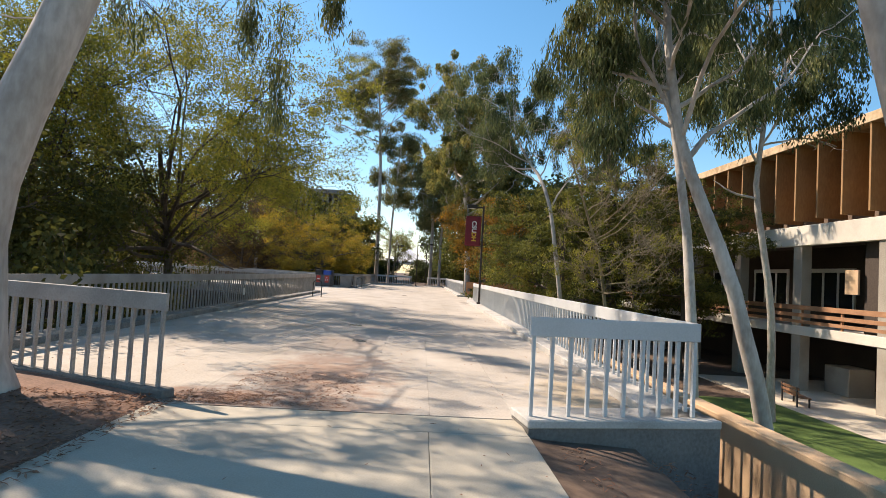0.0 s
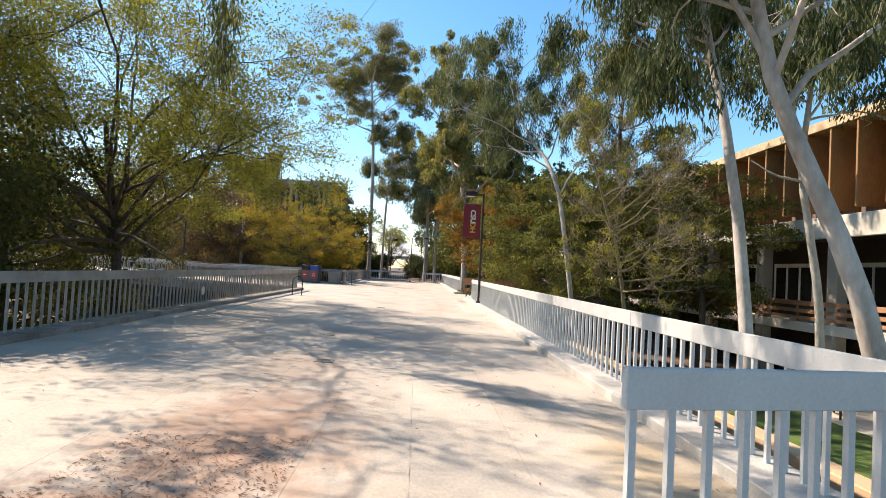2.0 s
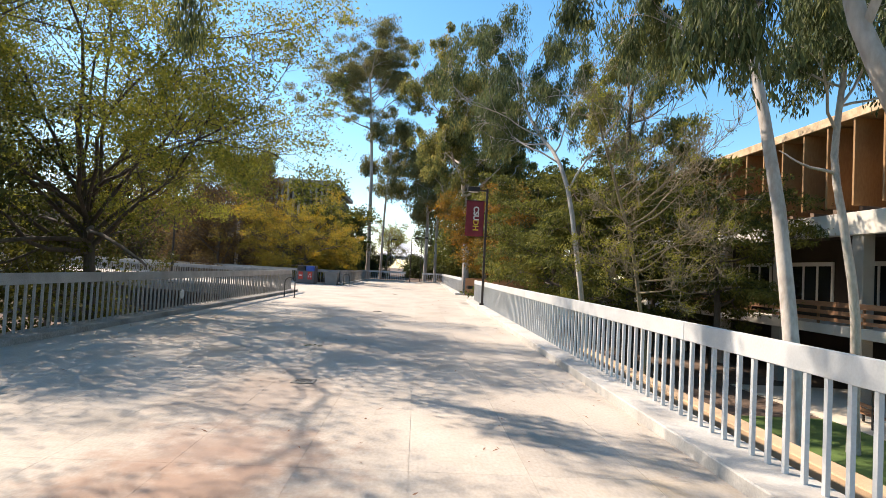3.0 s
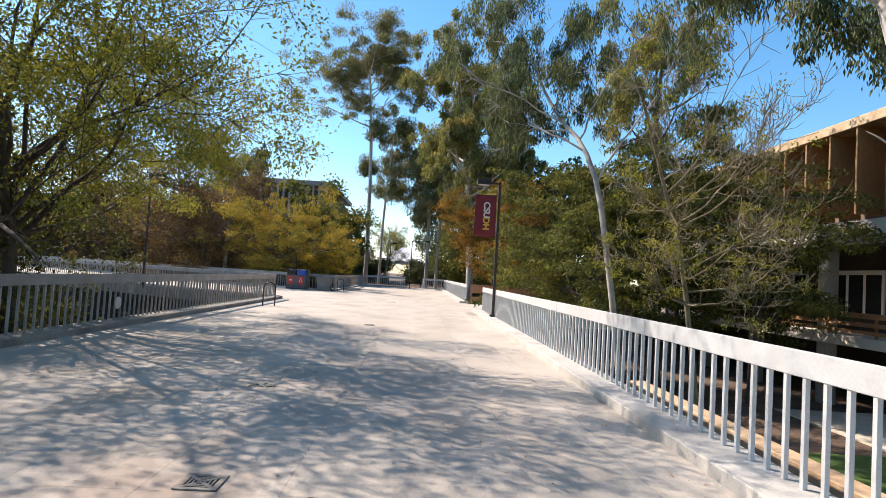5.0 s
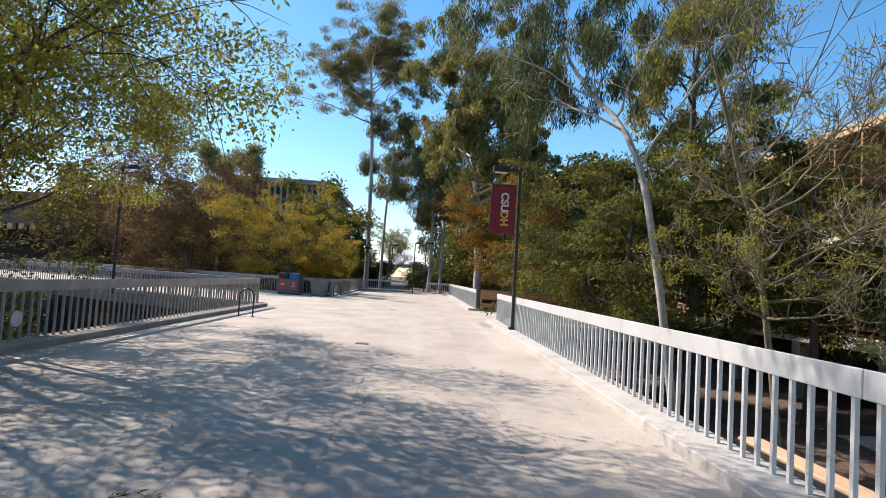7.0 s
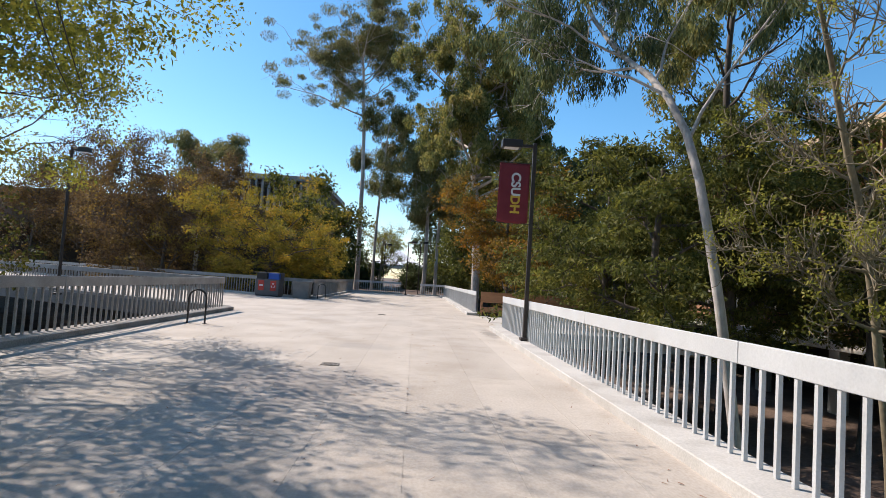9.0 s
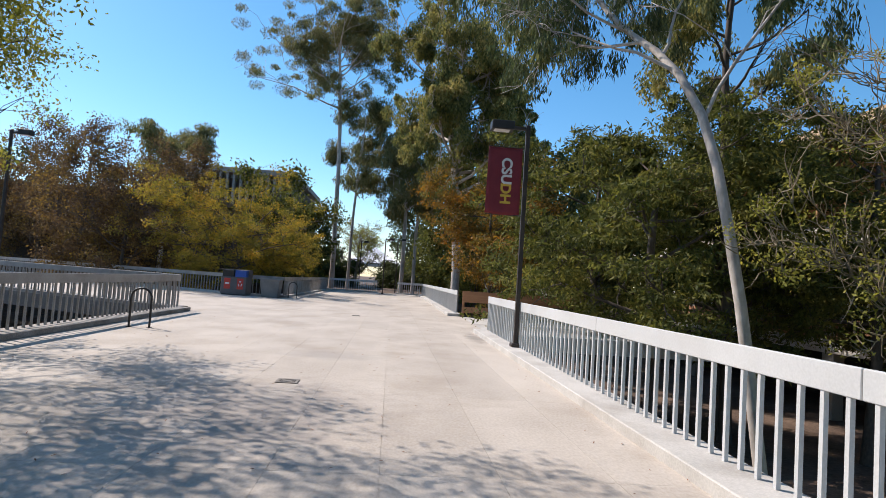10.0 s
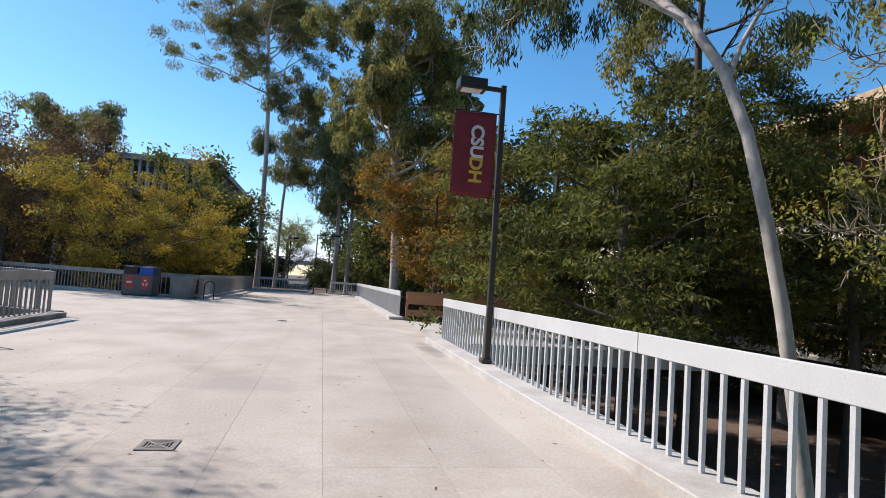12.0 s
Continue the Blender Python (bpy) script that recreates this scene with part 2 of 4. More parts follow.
DRY_LEAF = leafy("dry_leaf", [(0.10, 0.05, 0.03), (0.22, 0.12, 0.07), (0.36, 0.24, 0.15)], 0.1, 0.8)
BLADE = leafy("grass_blade", [(0.03, 0.09, 0.01), (0.07, 0.17, 0.02), (0.12, 0.24, 0.04)], 0.3)
def clear_glass(name):
    m, nodes, links, out = shader(name)
    out.inputs["Base Color"].default_value = (0.02, 0.025, 0.03, 1)
    out.inputs["Roughness"].default_value = 0.06
    return m
GLASS = clear_glass("dark_glass")


# ---- mesh helpers ----
def thing(name, label, category, group="", kind=""):
    return tagged(new(name), label, category, group, kind)


def part(name, bm, material, parent, label=""):
    me = bpy.data.meshes.new(name)
    bm.to_mesh(me)
    bm.free()
    me.materials.append(material)
    ob = new(name, me)
    if parent:
        ob.parent = parent
    if label:
        ob["label"] = label
    return ob


def again(ob, parent, m):
    """A further part on the same mesh."""
    other = new(ob.name.split(".")[0], ob.data)
    other.parent, other.matrix_local = parent, m
    if "label" in ob:
        other["label"] = ob["label"]
    return other


def box(bm, x0, x1, y0, y1, z0, z1, bevel=0.0, m=None):
    made = bmesh.ops.create_cube(bm, size=1)["verts"]
    bmesh.ops.transform(bm, verts=made, matrix=Matrix.LocRotScale(((x0 + x1) / 2, (y0 + y1) / 2, (z0 + z1) / 2), None, (x1 - x0, y1 - y0, z1 - z0)))
    if bevel:
        edges = list({e for v in made for e in v.link_edges})
        made = [v for v in bmesh.ops.bevel(bm, geom=edges, offset=bevel, segments=1, affect="EDGES")["verts"]]
    if m:
        bmesh.ops.transform(bm, verts=list({v for v in made}), matrix=m)
    return bm


def boxed(*args, **keys):
    return box(bmesh.new(), *args, **keys)


def rod(bm, a, b, r0, r1=None, sides=10):
    a, b = Vector(a), Vector(b)
    m = Matrix.Translation((a + b) / 2) @ (b - a).to_track_quat("Z", "Y").to_matrix().to_4x4()
    bmesh.ops.create_cone(bm, cap_ends=True, segments=sides, radius1=r0, radius2=r0 if r1 is None else r1, depth=(b - a).length, matrix=m)
    return bm


def fast_mesh(name, verts, faces, material, parent, label="", smooth=False):
    """A mesh from numpy arrays: verts n x 3, faces m x 3 or 4."""
    me = bpy.data.meshes.new(name)
    k = faces.shape[1]
    me.vertices.add(len(verts))
    me.vertices.foreach_set("co", np.ascontiguousarray(verts, dtype=np.float32).ravel())
    me.loops.add(faces.size)
    me.loops.foreach_set("vertex_index", np.ascontiguousarray(faces, dtype=np.int32).ravel())
    me.polygons.add(len(faces))
    me.polygons.foreach_set("loop_start", np.arange(0, faces.size, k, dtype=np.int32))
    if smooth:
        me.polygons.foreach_set("use_smooth", np.ones(len(faces), dtype=bool))
    me.update(calc_edges=True)
    me.materials.append(material)
    ob = new(name, me)
    if parent:
        ob.parent = parent
    if label:
        ob["label"] = label
    return ob


# ---- trees ----
def tube(points, radii, sides):
    """Verts and quads of a tapered tube along points."""
    points, n = np.asarray(points, float), len(points)
    way = np.gradient(points, axis=0)
    way /= np.linalg.norm(way, axis=1, keepdims=True) + 1e-9
    ref = np.where(np.abs(way[:, 2:3]) > 0.9, np.array([[1.0, 0, 0]]), np.array([[0, 0, 1.0]]))
    u = np.cross(way, ref)
    u /= np.linalg.norm(u, axis=1, keepdims=True) + 1e-9
    for i in range(1, n):
        w = u[i - 1] - way[i] * np.dot(u[i - 1], way[i])
        u[i] = w / (np.linalg.norm(w) + 1e-9)
    v = np.cross(way, u)
    a = np.arange(sides) * 2 * np.pi / sides
    ring = np.cos(a)[None, :, None] * u[:, None] + np.sin(a)[None, :, None] * v[:, None]
    verts = (points[:, None] + ring * np.asarray(radii)[:, None, None]).reshape(-1, 3)
    i, j = np.meshgrid(np.arange(n - 1), np.arange(sides), indexing="ij")
    a0, a1 = i * sides + j, i * sides + (j + 1) % sides
    return verts, np.stack([a0, a1, a1 + sides, a0 + sides], -1).reshape(-1, 4)


def join(pieces):
    verts, faces, n = [], [], 0
    for v, f in pieces:
        verts.append(v)
        faces.append(f + n)
        n += len(v)
    return np.concatenate(verts), np.concatenate(faces)


def smooth_line(points, n, rng, wobble=0.0):
    """A line through points, resampled to n, with a little wander."""
    points = np.asarray(points, float)
    t = np.linspace(0, 1, len(points))
    s = np.linspace(0, 1, n)
    out = np.stack([np.interp(s, t, points[:, k]) for k in range(points.shape[1])], 1)
    for _ in range(2):
        out[1:-1] = (out[:-2] + 2 * out[1:-1] + out[2:]) / 4
    if wobble:
        w = np.cumsum(rng.normal(0, wobble, (n, 3)), 0)
        w -= np.linspace(0, 1, n)[:, None] * w[-1]
        out[:, :3] += w
    return out


def bough(start, way, length, rise, rng, n=7, wander=0.22):
    """A wandering limb from start."""
    pts, d = [np.array(start, float)], np.array(way, float)
    d /= np.linalg.norm(d)
    for _ in range(n - 1):
        d = d + rng.normal(0, wander, 3) + np.array([0, 0, rise])
        d /= np.linalg.norm(d)
        pts.append(pts[-1] + d * length / (n - 1))
    return np.array(pts)


def leaves(centres, spread, count, length, width, hang, rng):
    """Narrow leaves (a folded pair of triangles each) in clumps round the centres."""
    n = len(centres) * count
    ball = rng.normal(0, 1, (n, 3))
    ball *= 1.9 * rng.random((n, 1)) ** 0.45 / np.linalg.norm(ball, axis=1, keepdims=True)
    tight = np.repeat(rng.uniform(0.55, 1.3, (len(centres), 1)), count, 0)
    at = np.repeat(centres, count, 0) + ball * np.asarray(spread) * tight
    way = rng.normal(0, 1, (n, 3))
    way /= np.linalg.norm(way, axis=1, keepdims=True)
    way[:, 2] -= hang
    way /= np.linalg.norm(way, axis=1, keepdims=True)
    side = np.cross(way, rng.normal(0, 1, (n, 3)))
    side /= np.linalg.norm(side, axis=1, keepdims=True) + 1e-9
    size = rng.uniform(0.6, 1.3, (n, 1))
    tip = at + way * length * size
    mid = at + way * length * size * 0.45
    bend = np.cross(side, way) * width * 0.35
    quad = np.stack([at, mid + side * width * size + bend, tip, mid - side * width * size + bend], 1)
    return quad.reshape(-1, 3), np.arange(n * 4).reshape(-1, 4)


def tree(name, label, trunk, limbs, bark, leaf, seed, category="tree", twigs=6, sub=4, clump=70, spread=(0.5, 0.5, 0.4), length=0.16, width=0.02,
         hang=0.8, rise=0.06, radius=0.2, group="", bare=0.0, sag=0.0, along=False, twiggy=True, strands=(), gaps=None, clump_size=1.6, thick=1.0, floor=-9.0):
    """A trunk line (x, y, z), limbs as (share up the trunk, direction, length), each with sub-branches and twigs that carry clumps of leaves."""
    rng = np.random.default_rng(seed)
    root = thing(name, label, category, group)
    root.location = trunk[0]
    base = np.array(trunk[0], float)
    line = smooth_line(np.array(trunk, float) - base, 14, rng, radius * 0.12)
    r = np.interp(np.linspace(0, 1, 14), [0, 0.05, 0.6, 1], [radius * 1.35, radius, radius * 0.72, radius * 0.4])
    wood, boughs, ends = [tube(line, r, 12)], [], []
    for share, way, long in limbs:
        k = share * 13
        start = line[int(k)] + (line[min(13, int(k) + 1)] - line[int(k)]) * (k - int(k))
        r0 = np.interp(k, np.arange(14), r) * 0.52
        pts = bough(start, way, long, rise, rng, 8, 0.16)
        boughs.append(tube(pts, np.linspace(r0, r0 * 0.3, 8), 7))
        for _ in range(sub):
            i = rng.integers(2, 8)
            out = pts[i] - pts[max(0, i - 2)]
            out = out / np.linalg.norm(out) + rng.normal(0, 0.65, 3)
            twig = bough(pts[min(i, 7)], out, long * rng.uniform(0.35, 0.6), rise * 0.5, rng, 6, 0.25)
            if twig[-1][2] + base[2] < floor:
                continue
            boughs.append(tube(twig, np.linspace(r0 * 0.38 * thick, r0 * 0.1 * thick, 6), 5))
            for _ in range(twigs):
                j = rng.integers(2, 6)
                out = twig[j] - twig[j - 1]
                out = out / np.linalg.norm(out) + rng.normal(0, 0.8, 3)
                tip = bough(twig[j], out, long * rng.uniform(0.12, 0.26), -sag, rng, 4, 0.25)
                if tip[-1][2] + base[2] < floor:
                    continue
                if twiggy:
                    boughs.append(tube(tip, np.linspace((r0 * 0.13 + 0.005) * thick, 0.005 * thick, 4), 3))
                if rng.random() >= bare:
                    ends.append(tip[-1])
                    if along:
                        ends.append(tip[2])
        if rng.random() >= bare:
            ends.append(pts[-1])
    if gaps is not None:
        kept = [p for p in ends if noise.noise(Vector((p + base) / clump_size)) > gaps and p[2] + base[2] > floor]
        ends = kept or ends
    for sx, sy, z1, z0 in strands:
        top = np.array([sx, sy, z1]) - base
        drop = smooth_line([top, top + [0.1, 0.05, (z0 - z1) * 0.5], top + [0.15, 0.0, z0 - z1]], 8, rng, 0.02)
        boughs.append(tube(drop, np.linspace(0.018, 0.006, 8), 5))
        ends += [drop[k] for k in (3, 4, 5, 5, 6, 6, 7, 7)]
    v, f = join(wood)
    stem = fast_mesh("trunk", v, f, bark, root, smooth=True)
    v, f = join(boughs)
    fast_mesh("branchwork", v, f, bark, root, smooth=True)
    if ends:
        v, f = leaves(np.array(ends), spread, clump, length, width, hang, rng)
        fast_mesh("crown", v, f, leaf, root)
    return root


def fan(n, share, up, long, rng, toward=None, bias=0.0):
    """n limbs spread round the trunk, from share[0] to share[1] of its height."""
    out = []
    for k in range(n):
        a = 2.4 * k + rng.uniform(-0.4, 0.4)
        way = np.array([math.cos(a), math.sin(a), rng.uniform(*up)])
        if toward is not None:
            way[:2] += np.array(toward) * bias
        out.append((share[0] + (share[1] - share[0]) * (k + rng.random()) / n, way, rng.uniform(*long)))
    return out


# ---- ground ----
LOW = -3.6


def ground_height(x, y):
    """Level with the deck at both ends, a courtyard's depth below it between them."""
    near = np.clip((y - 6.15) / 1.2, 0, 1)
    near = np.maximum(near, np.clip((x - 3.15) / 0.45, 0, 1) * (y > -9))
    far = np.clip((y - 71.0) / 3.0, 0, 1)
    side = np.clip((np.abs(x + 2) - 60) / 20, 0, 1)
    bank = -0.06 - 0.1 * np.clip(x - 1.6, 0, 1.8) * (y < 6.4)
    return LOW * near * (1 - far) * (1 - side) + bank * (1 - near)


def make_ground():
    xs = np.concatenate([[-2500, -600, -150], np.arange(-90, -12, 3.0), np.arange(-12, 12, 0.4), np.arange(12, 60, 3.0), [90, 150, 600, 2500]])
    ys = np.concatenate([[-2500, -600, -120, -40, -12], np.arange(-5, 10, 0.35), np.arange(10, 96, 2.0), [120, 180, 400, 900, 2500]])
    gx, gy = np.meshgrid(xs, ys, indexing="ij")
    gz = ground_height(gx, gy)
    rng = np.random.default_rng(2)
    near = (np.abs(gx) < 60) & (np.abs(gy - 40) < 60)
    gz = gz + rng.normal(0, 0.015, gz.shape) * near
    verts = np.stack([gx, gy, gz], -1).reshape(-1, 3)
    n, k = gx.shape
    i, j = np.meshgrid(np.arange(n - 1), np.arange(k - 1), indexing="ij")
    a = i * k + j
    faces = np.stack([a, a + k, a + k + 1, a + 1], -1).reshape(-1, 4)
    ob = fast_mesh("ground", verts, faces, SOIL, None, smooth=True)
    tagged(ob, "bare brown soil and mulch below and around the bridge", "ground", kind="structure")


make_ground()

# lawn and paved court beside the bridge
tagged(part("lawn", boxed(5.2, 17.3, -12.0, 27.0, LOW - 0.2, LOW + 0.06, 0.02), LAWN, None), "mown green lawn strip in the sunken court", "lawn", kind="structure")
tagged(part("plaza", boxed(17.3, 48, -12.0, 34, LOW - 0.2, LOW + 0.05), PLAZA, None), "pale concrete paving of the sunken court", "pavement", kind="structure")

# retaining wall along the bridge
wall = part("retaining_wall", boxed(4.9, 5.2, -6, 19.5, LOW - 0.3, -0.24, 0.015), TAN_WALL, None)
tagged(wall, "tan stucco retaining wall beside the bridge", "wall", kind="structure")

# ---- bridge deck ----
deck = thing("bridge_deck", "pale concrete footbridge deck of scored slabs", "bridge deck", kind="structure")
part("deck_slab", boxed(-6.7, 3.82, 6.2, 75.0, -0.55, -0.0085), CONCRETE, deck)
branch = bmesh.new()
corners = [(-6.7, 37.0), (-6.7, 50.5), (-40, 69.5), (-40, 56.0)]
low = [branch.verts.new((x, y, -0.55)) for x, y in corners]
top = [branch.verts.new((x, y, -0.004)) for x, y in corners]
branch.faces.new(top[::-1])
branch.faces.new(low)
for k in range(4):
    branch.faces.new((low[k], top[k], top[(k + 1) % 4], low[(k + 1) % 4]))
bmesh.ops.recalc_face_normals(branch, faces=branch.faces)
part("branch_slab", branch, OLD_CONCRETE, deck)
sheet = bmesh.new()
sheet.faces.new([sheet.verts.new((x, y, 0.0)) for x, y in ((-5.992, 37.0), (-5.992, 50.2), (-39.9, 69.3), (-39.9, 56.2))][::-1])
part("branch_topping", sheet, CONCRETE, deck)
part("side_landing", boxed(3.82, 12.0, 35.2, 43.0, -0.5, -0.014), CURB, deck)

# path before the bridge
path = thing("approach_path", "pale concrete approach path with leaf-dappled shade", "path", kind="structure")
for y0, y1 in ((-14.0, -9.2), (-9.19, -4.3), (-4.29, 0.6), (0.61, 5.55)):
    for x0, x1 in ((-2.42, 0.588), (0.592, 1.6)):
        part("path_slab", boxed(x0, x1, y0, y1, -0.3, 0.0, 0.006), PATH_CONCRETE, path)
part("threshold_slab", boxed(-2.42, 1.6, 5.56, 6.19, -0.3, -0.003, 0.006), PATH_CONCRETE, path)
abut = part("abutment", boxed(-0.02, 2.22, -0.16, 0.4, -1.8, 0.028), OLD_CONCRETE, None)
abut.matrix_world = Matrix.Translation((1.62, 5.9, 0)) @ Matrix.Rotation(math.atan2(0.32, 2.0), 4, "Z")
tagged(abut, "weathered grey concrete bridge abutment kerb", "abutment", kind="structure")


# ---- railings ----
def railing(label, line, curb_in, curb_out, lead=0.12, group="bridge railings", kerb=True, stone=CURB, paint=PAINT):
    """A steel railing along a line of plan points: kerb, flat bars on it, and a deep plate on top in lengths."""
    root = thing("railing", label, "railing", group)
    root.location = (*line[0], 0)
    o = Vector((*line[0], 0))
    bar = None
    for k in range(len(line) - 1):
        a, b = Vector((*line[k], 0)) - o, Vector((*line[k + 1], 0)) - o
        long, turn = (b - a).length, math.atan2(b.y - a.y, b.x - a.x)
        m = Matrix.Translation(a) @ Matrix.Rotation(turn, 4, "Z")
        if kerb or k:
            ob = part("kerb", boxed(-0.05 if k else -lead, long + 0.2, curb_in, curb_out, -0.2 if k or lead > 0.1 else 0.03, 0.12, 0.012), stone, root)
            ob.matrix_local = m
        else:
            ob = part("sill", boxed(-0.12, long, -0.09, 0.09, -0.25, 0.10, 0.015), OLD_CONCRETE, root, "dark stained concrete sill")
            ob.matrix_local = m
        n = max(1, round(long / 5.0))
        for i in range(n):
            ob = part("top_plate", boxed(long * i / n + 0.004, long * (i + 1) / n - 0.004, -0.028, 0.028, 0.965, 1.17, 0.006), paint, root)
            ob.matrix_local = m
        n = round(long / 0.23)
        for i in range(n + 1):
            if k and i == 0:
                continue
            here = m @ Matrix.Translation((0.05 + (long - 0.1) * i / n, 0, 0))
            if bar is None:
                bar = part("baluster", boxed(-0.019, 0.019, -0.019, 0.019, 0.09, 0.967), paint, root)
                bar.matrix_local = here
            else:
                again(bar, root, here)
    return root


railing("pale grey painted steel bridge railing with square balusters", [(1.62, 5.9), (3.62, 6.22), (3.70, 34.9)], 0.42, -0.18, lead=0.03)
# Left-hand railings use the darkened paint, with shade put into its colour.
railing("grey painted steel bridge railing on the shaded side, colour darkened for shade", [(-2.45, 6.48), (-6.35, 8.05), (-6.35, 36.6)], -0.36, 0.2, kerb=False, stone=SHADED_CURB, paint=SHADED_PAINT)
railing("pale grey steel railing of the side bridge", [(-6.5, 37.1), (-39.0, 55.9)], -0.3, 0.2, stone=SHADED_CURB, paint=SHADED_PAINT)
railing("pale grey steel railing of the side bridge", [(-8.2, 50.6), (-39.0, 68.4)], 0.2, -0.3, paint=SHADED_PAINT)
railing("pale grey steel railing behind the bins", [(-5.55, 73.0), (-5.55, 50.6), (-8.2, 50.6)], -0.3, 0.2, paint=SHADED_PAINT)
railing("pale grey steel railing closing the far end", [(-5.5, 73.4), (-0.8, 73.8)], 0.2, -0.2)
railing("pale grey steel railing closing the far end", [(1.2, 73.8), (3.66, 73.0)], 0.2, -0.2)
railing("pale grey steel railing beyond the side gap", [(3.66, 43.2), (3.66, 72.5)], 0.42, -0.18)

# ---- buildings ----
def fin_building():
    root = thing("office_building", "two-storey building with ochre sun fins and pale beams", "building")
    x0, y0, y1, back = 21.0, 9.0, 66.0, 42.0
    root.location = (x0, 30, LOW)
    inv = Matrix.Translation((-x0, -30, -LOW))

    def add(name, bm, mat, label="", parent=None):
        bmesh.ops.transform(bm, verts=bm.verts, matrix=inv)
        return part(name, bm, mat, root, label)
    # Ground wall, recessed wall and floor underside near-black, standing in for shade.
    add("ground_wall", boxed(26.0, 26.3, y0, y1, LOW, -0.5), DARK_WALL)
    add("back_wall", boxed(back, back + 0.3, y0, y1, LOW, 10.0), BROWN_WALL)
    add("end_wall", boxed(x0 + 3, back, y0 - 0.3, y0, LOW, 10.0), BROWN_WALL)
    add("end_wall", boxed(x0 + 3, back, y1, y1 + 0.3, LOW, 10.0), BROWN_WALL)
    add("balcony_slab", boxed(x0, back, y0, y1, -0.56, -0.07, 0.02), BEAM)
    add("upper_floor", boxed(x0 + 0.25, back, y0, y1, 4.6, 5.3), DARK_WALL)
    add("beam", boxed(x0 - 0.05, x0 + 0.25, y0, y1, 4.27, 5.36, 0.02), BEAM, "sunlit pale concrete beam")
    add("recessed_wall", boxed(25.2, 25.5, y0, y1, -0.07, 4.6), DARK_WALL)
    add("upper_wall", boxed(22.9, 23.2, y0, y1, 5.3, 10.0), BROWN_WALL)
    add("roof", boxed(x0 + 0.1, back + 0.3, y0 - 0.3, y1 + 0.3, 10.0, 10.28), FASCIA)
    add("fascia", boxed(x0 - 0.06, x0 + 0.09, y0 - 0.3, y1 + 0.3, 9.86, 10.34, 0.02), FASCIA, "peeling tan roof fascia")
    fin = None
    y = y0 + 0.4
    while y < y1:
        if fin is None:
            fin = add("fin", boxed(x0 + 0.02, x0 + 1.7, y - 0.06, y + 0.06, 5.7, 9.86, 0.01), FIN_WOOD)
            first = y
        else:
            again(fin, root, Matrix.Translation((0, y - first, 0)))
        y += 1.77
    pane = None
    y = y0 + 0.5
    while y < y1 - 1.6:
        if pane is None:
            pane = add("upper_window", boxed(22.86, 22.9, y, y + 1.5, 6.6, 9.3), GLASS)
            first = y
        else:
            again(pane, root, Matrix.Translation((0, y - first, 0)))
        y += 1.77
    col = None
    for y in np.arange(12.6, y1, 5.9):
        if col is None:
            col = add("column", boxed(x0 + 0.05, x0 + 0.62, y - 0.35, y + 0.35, LOW, 4.3, 0.02), COLUMN)
            first = y
        else:
            again(col, root, Matrix.Translation((0, y - first, 0)))
    # windows with white frames under the beam
    win = None
    for y in np.arange(13.6, y1 - 4, 5.9):
        if win is None:
            bm = bmesh.new()
            box(bm, 25.1, 25.2, y, y + 3.9, 3.05, 3.3)
            box(bm, 25.1, 25.2, y, y + 3.9, 0.75, 0.9)
            for k in range(4):
                box(bm, 25.1, 25.2, y + 1.25 * k, y + 1.25 * k + 0.15, 0.9, 3.05)
            win = add("window_frame", bm, WHITE, "white window frame")
            first = y
            glass = add("window_pane", boxed(25.14, 25.18, y + 0.1, y + 3.8, 0.85, 3.1), GLASS)
        else:
            again(win, root, Matrix.Translation((0, y - first, 0)))
            again(glass, root, Matrix.Translation((0, y - first, 0)))
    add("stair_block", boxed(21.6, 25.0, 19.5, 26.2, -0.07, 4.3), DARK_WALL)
    add("tan_panel", boxed(21.3, 21.4, 26.25, 27.1, 1.75, 2.95, 0.01), TAN_WALL, "sunlit tan panel")
    add("low_wall", boxed(22.8, 24.2, 28.6, 30.4, LOW, LOW + 1.5, 0.03), COLUMN)
    # balcony rail of brown boards
    post = None
    for y in np.arange(y0 + 0.3, y1, 2.95):
        if post is None:
            post = add("balcony_post", boxed(x0 + 0.1, x0 + 0.2, y - 0.05, y + 0.05, -0.07, 1.0), BOARD)
            first = y
        else:
            again(post, root, Matrix.Translation((0, y - first, 0)))
    for z0, z1 in ((0.80, 1.05), (0.42, 0.62), (0.08, 0.25)):
        add("balcony_board", boxed(x0 + 0.04, x0 + 0.1, y0, y1, z0, z1, 0.005), BOARD, "brown timber guard board")


fin_building()


def far_building():
    root = thing("far_building", "distant grey building with upright fins under its roof", "building")
    root.location = (-22, 92, -0.5)

    def add(name, bm, mat, label=""):
        bmesh.ops.transform(bm, verts=bm.verts, matrix=Matrix.Translation((22, -92, 0.5)))
        return part(name, bm, mat, root, label)
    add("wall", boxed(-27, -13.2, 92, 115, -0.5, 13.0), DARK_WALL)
    add("roof", boxed(-27.6, -12.6, 91.2, 116, 13.6, 14.3, 0.05), GREY_BUILDING)
    add("core", boxed(-26.5, -13.6, 92.6, 114, 13.0, 13.6), GREY_BUILDING)
    fin = None
    for x in np.arange(-27.4, -12.8, 0.85):
        if fin is None:
            fin, first = add("fin", boxed(x, x + 0.3, 91.4, 92.0, 9.0, 13.6), GREY_BUILDING), x
        else:
            again(fin, root, Matrix.Translation((x - first, 0, 0)))


far_building()


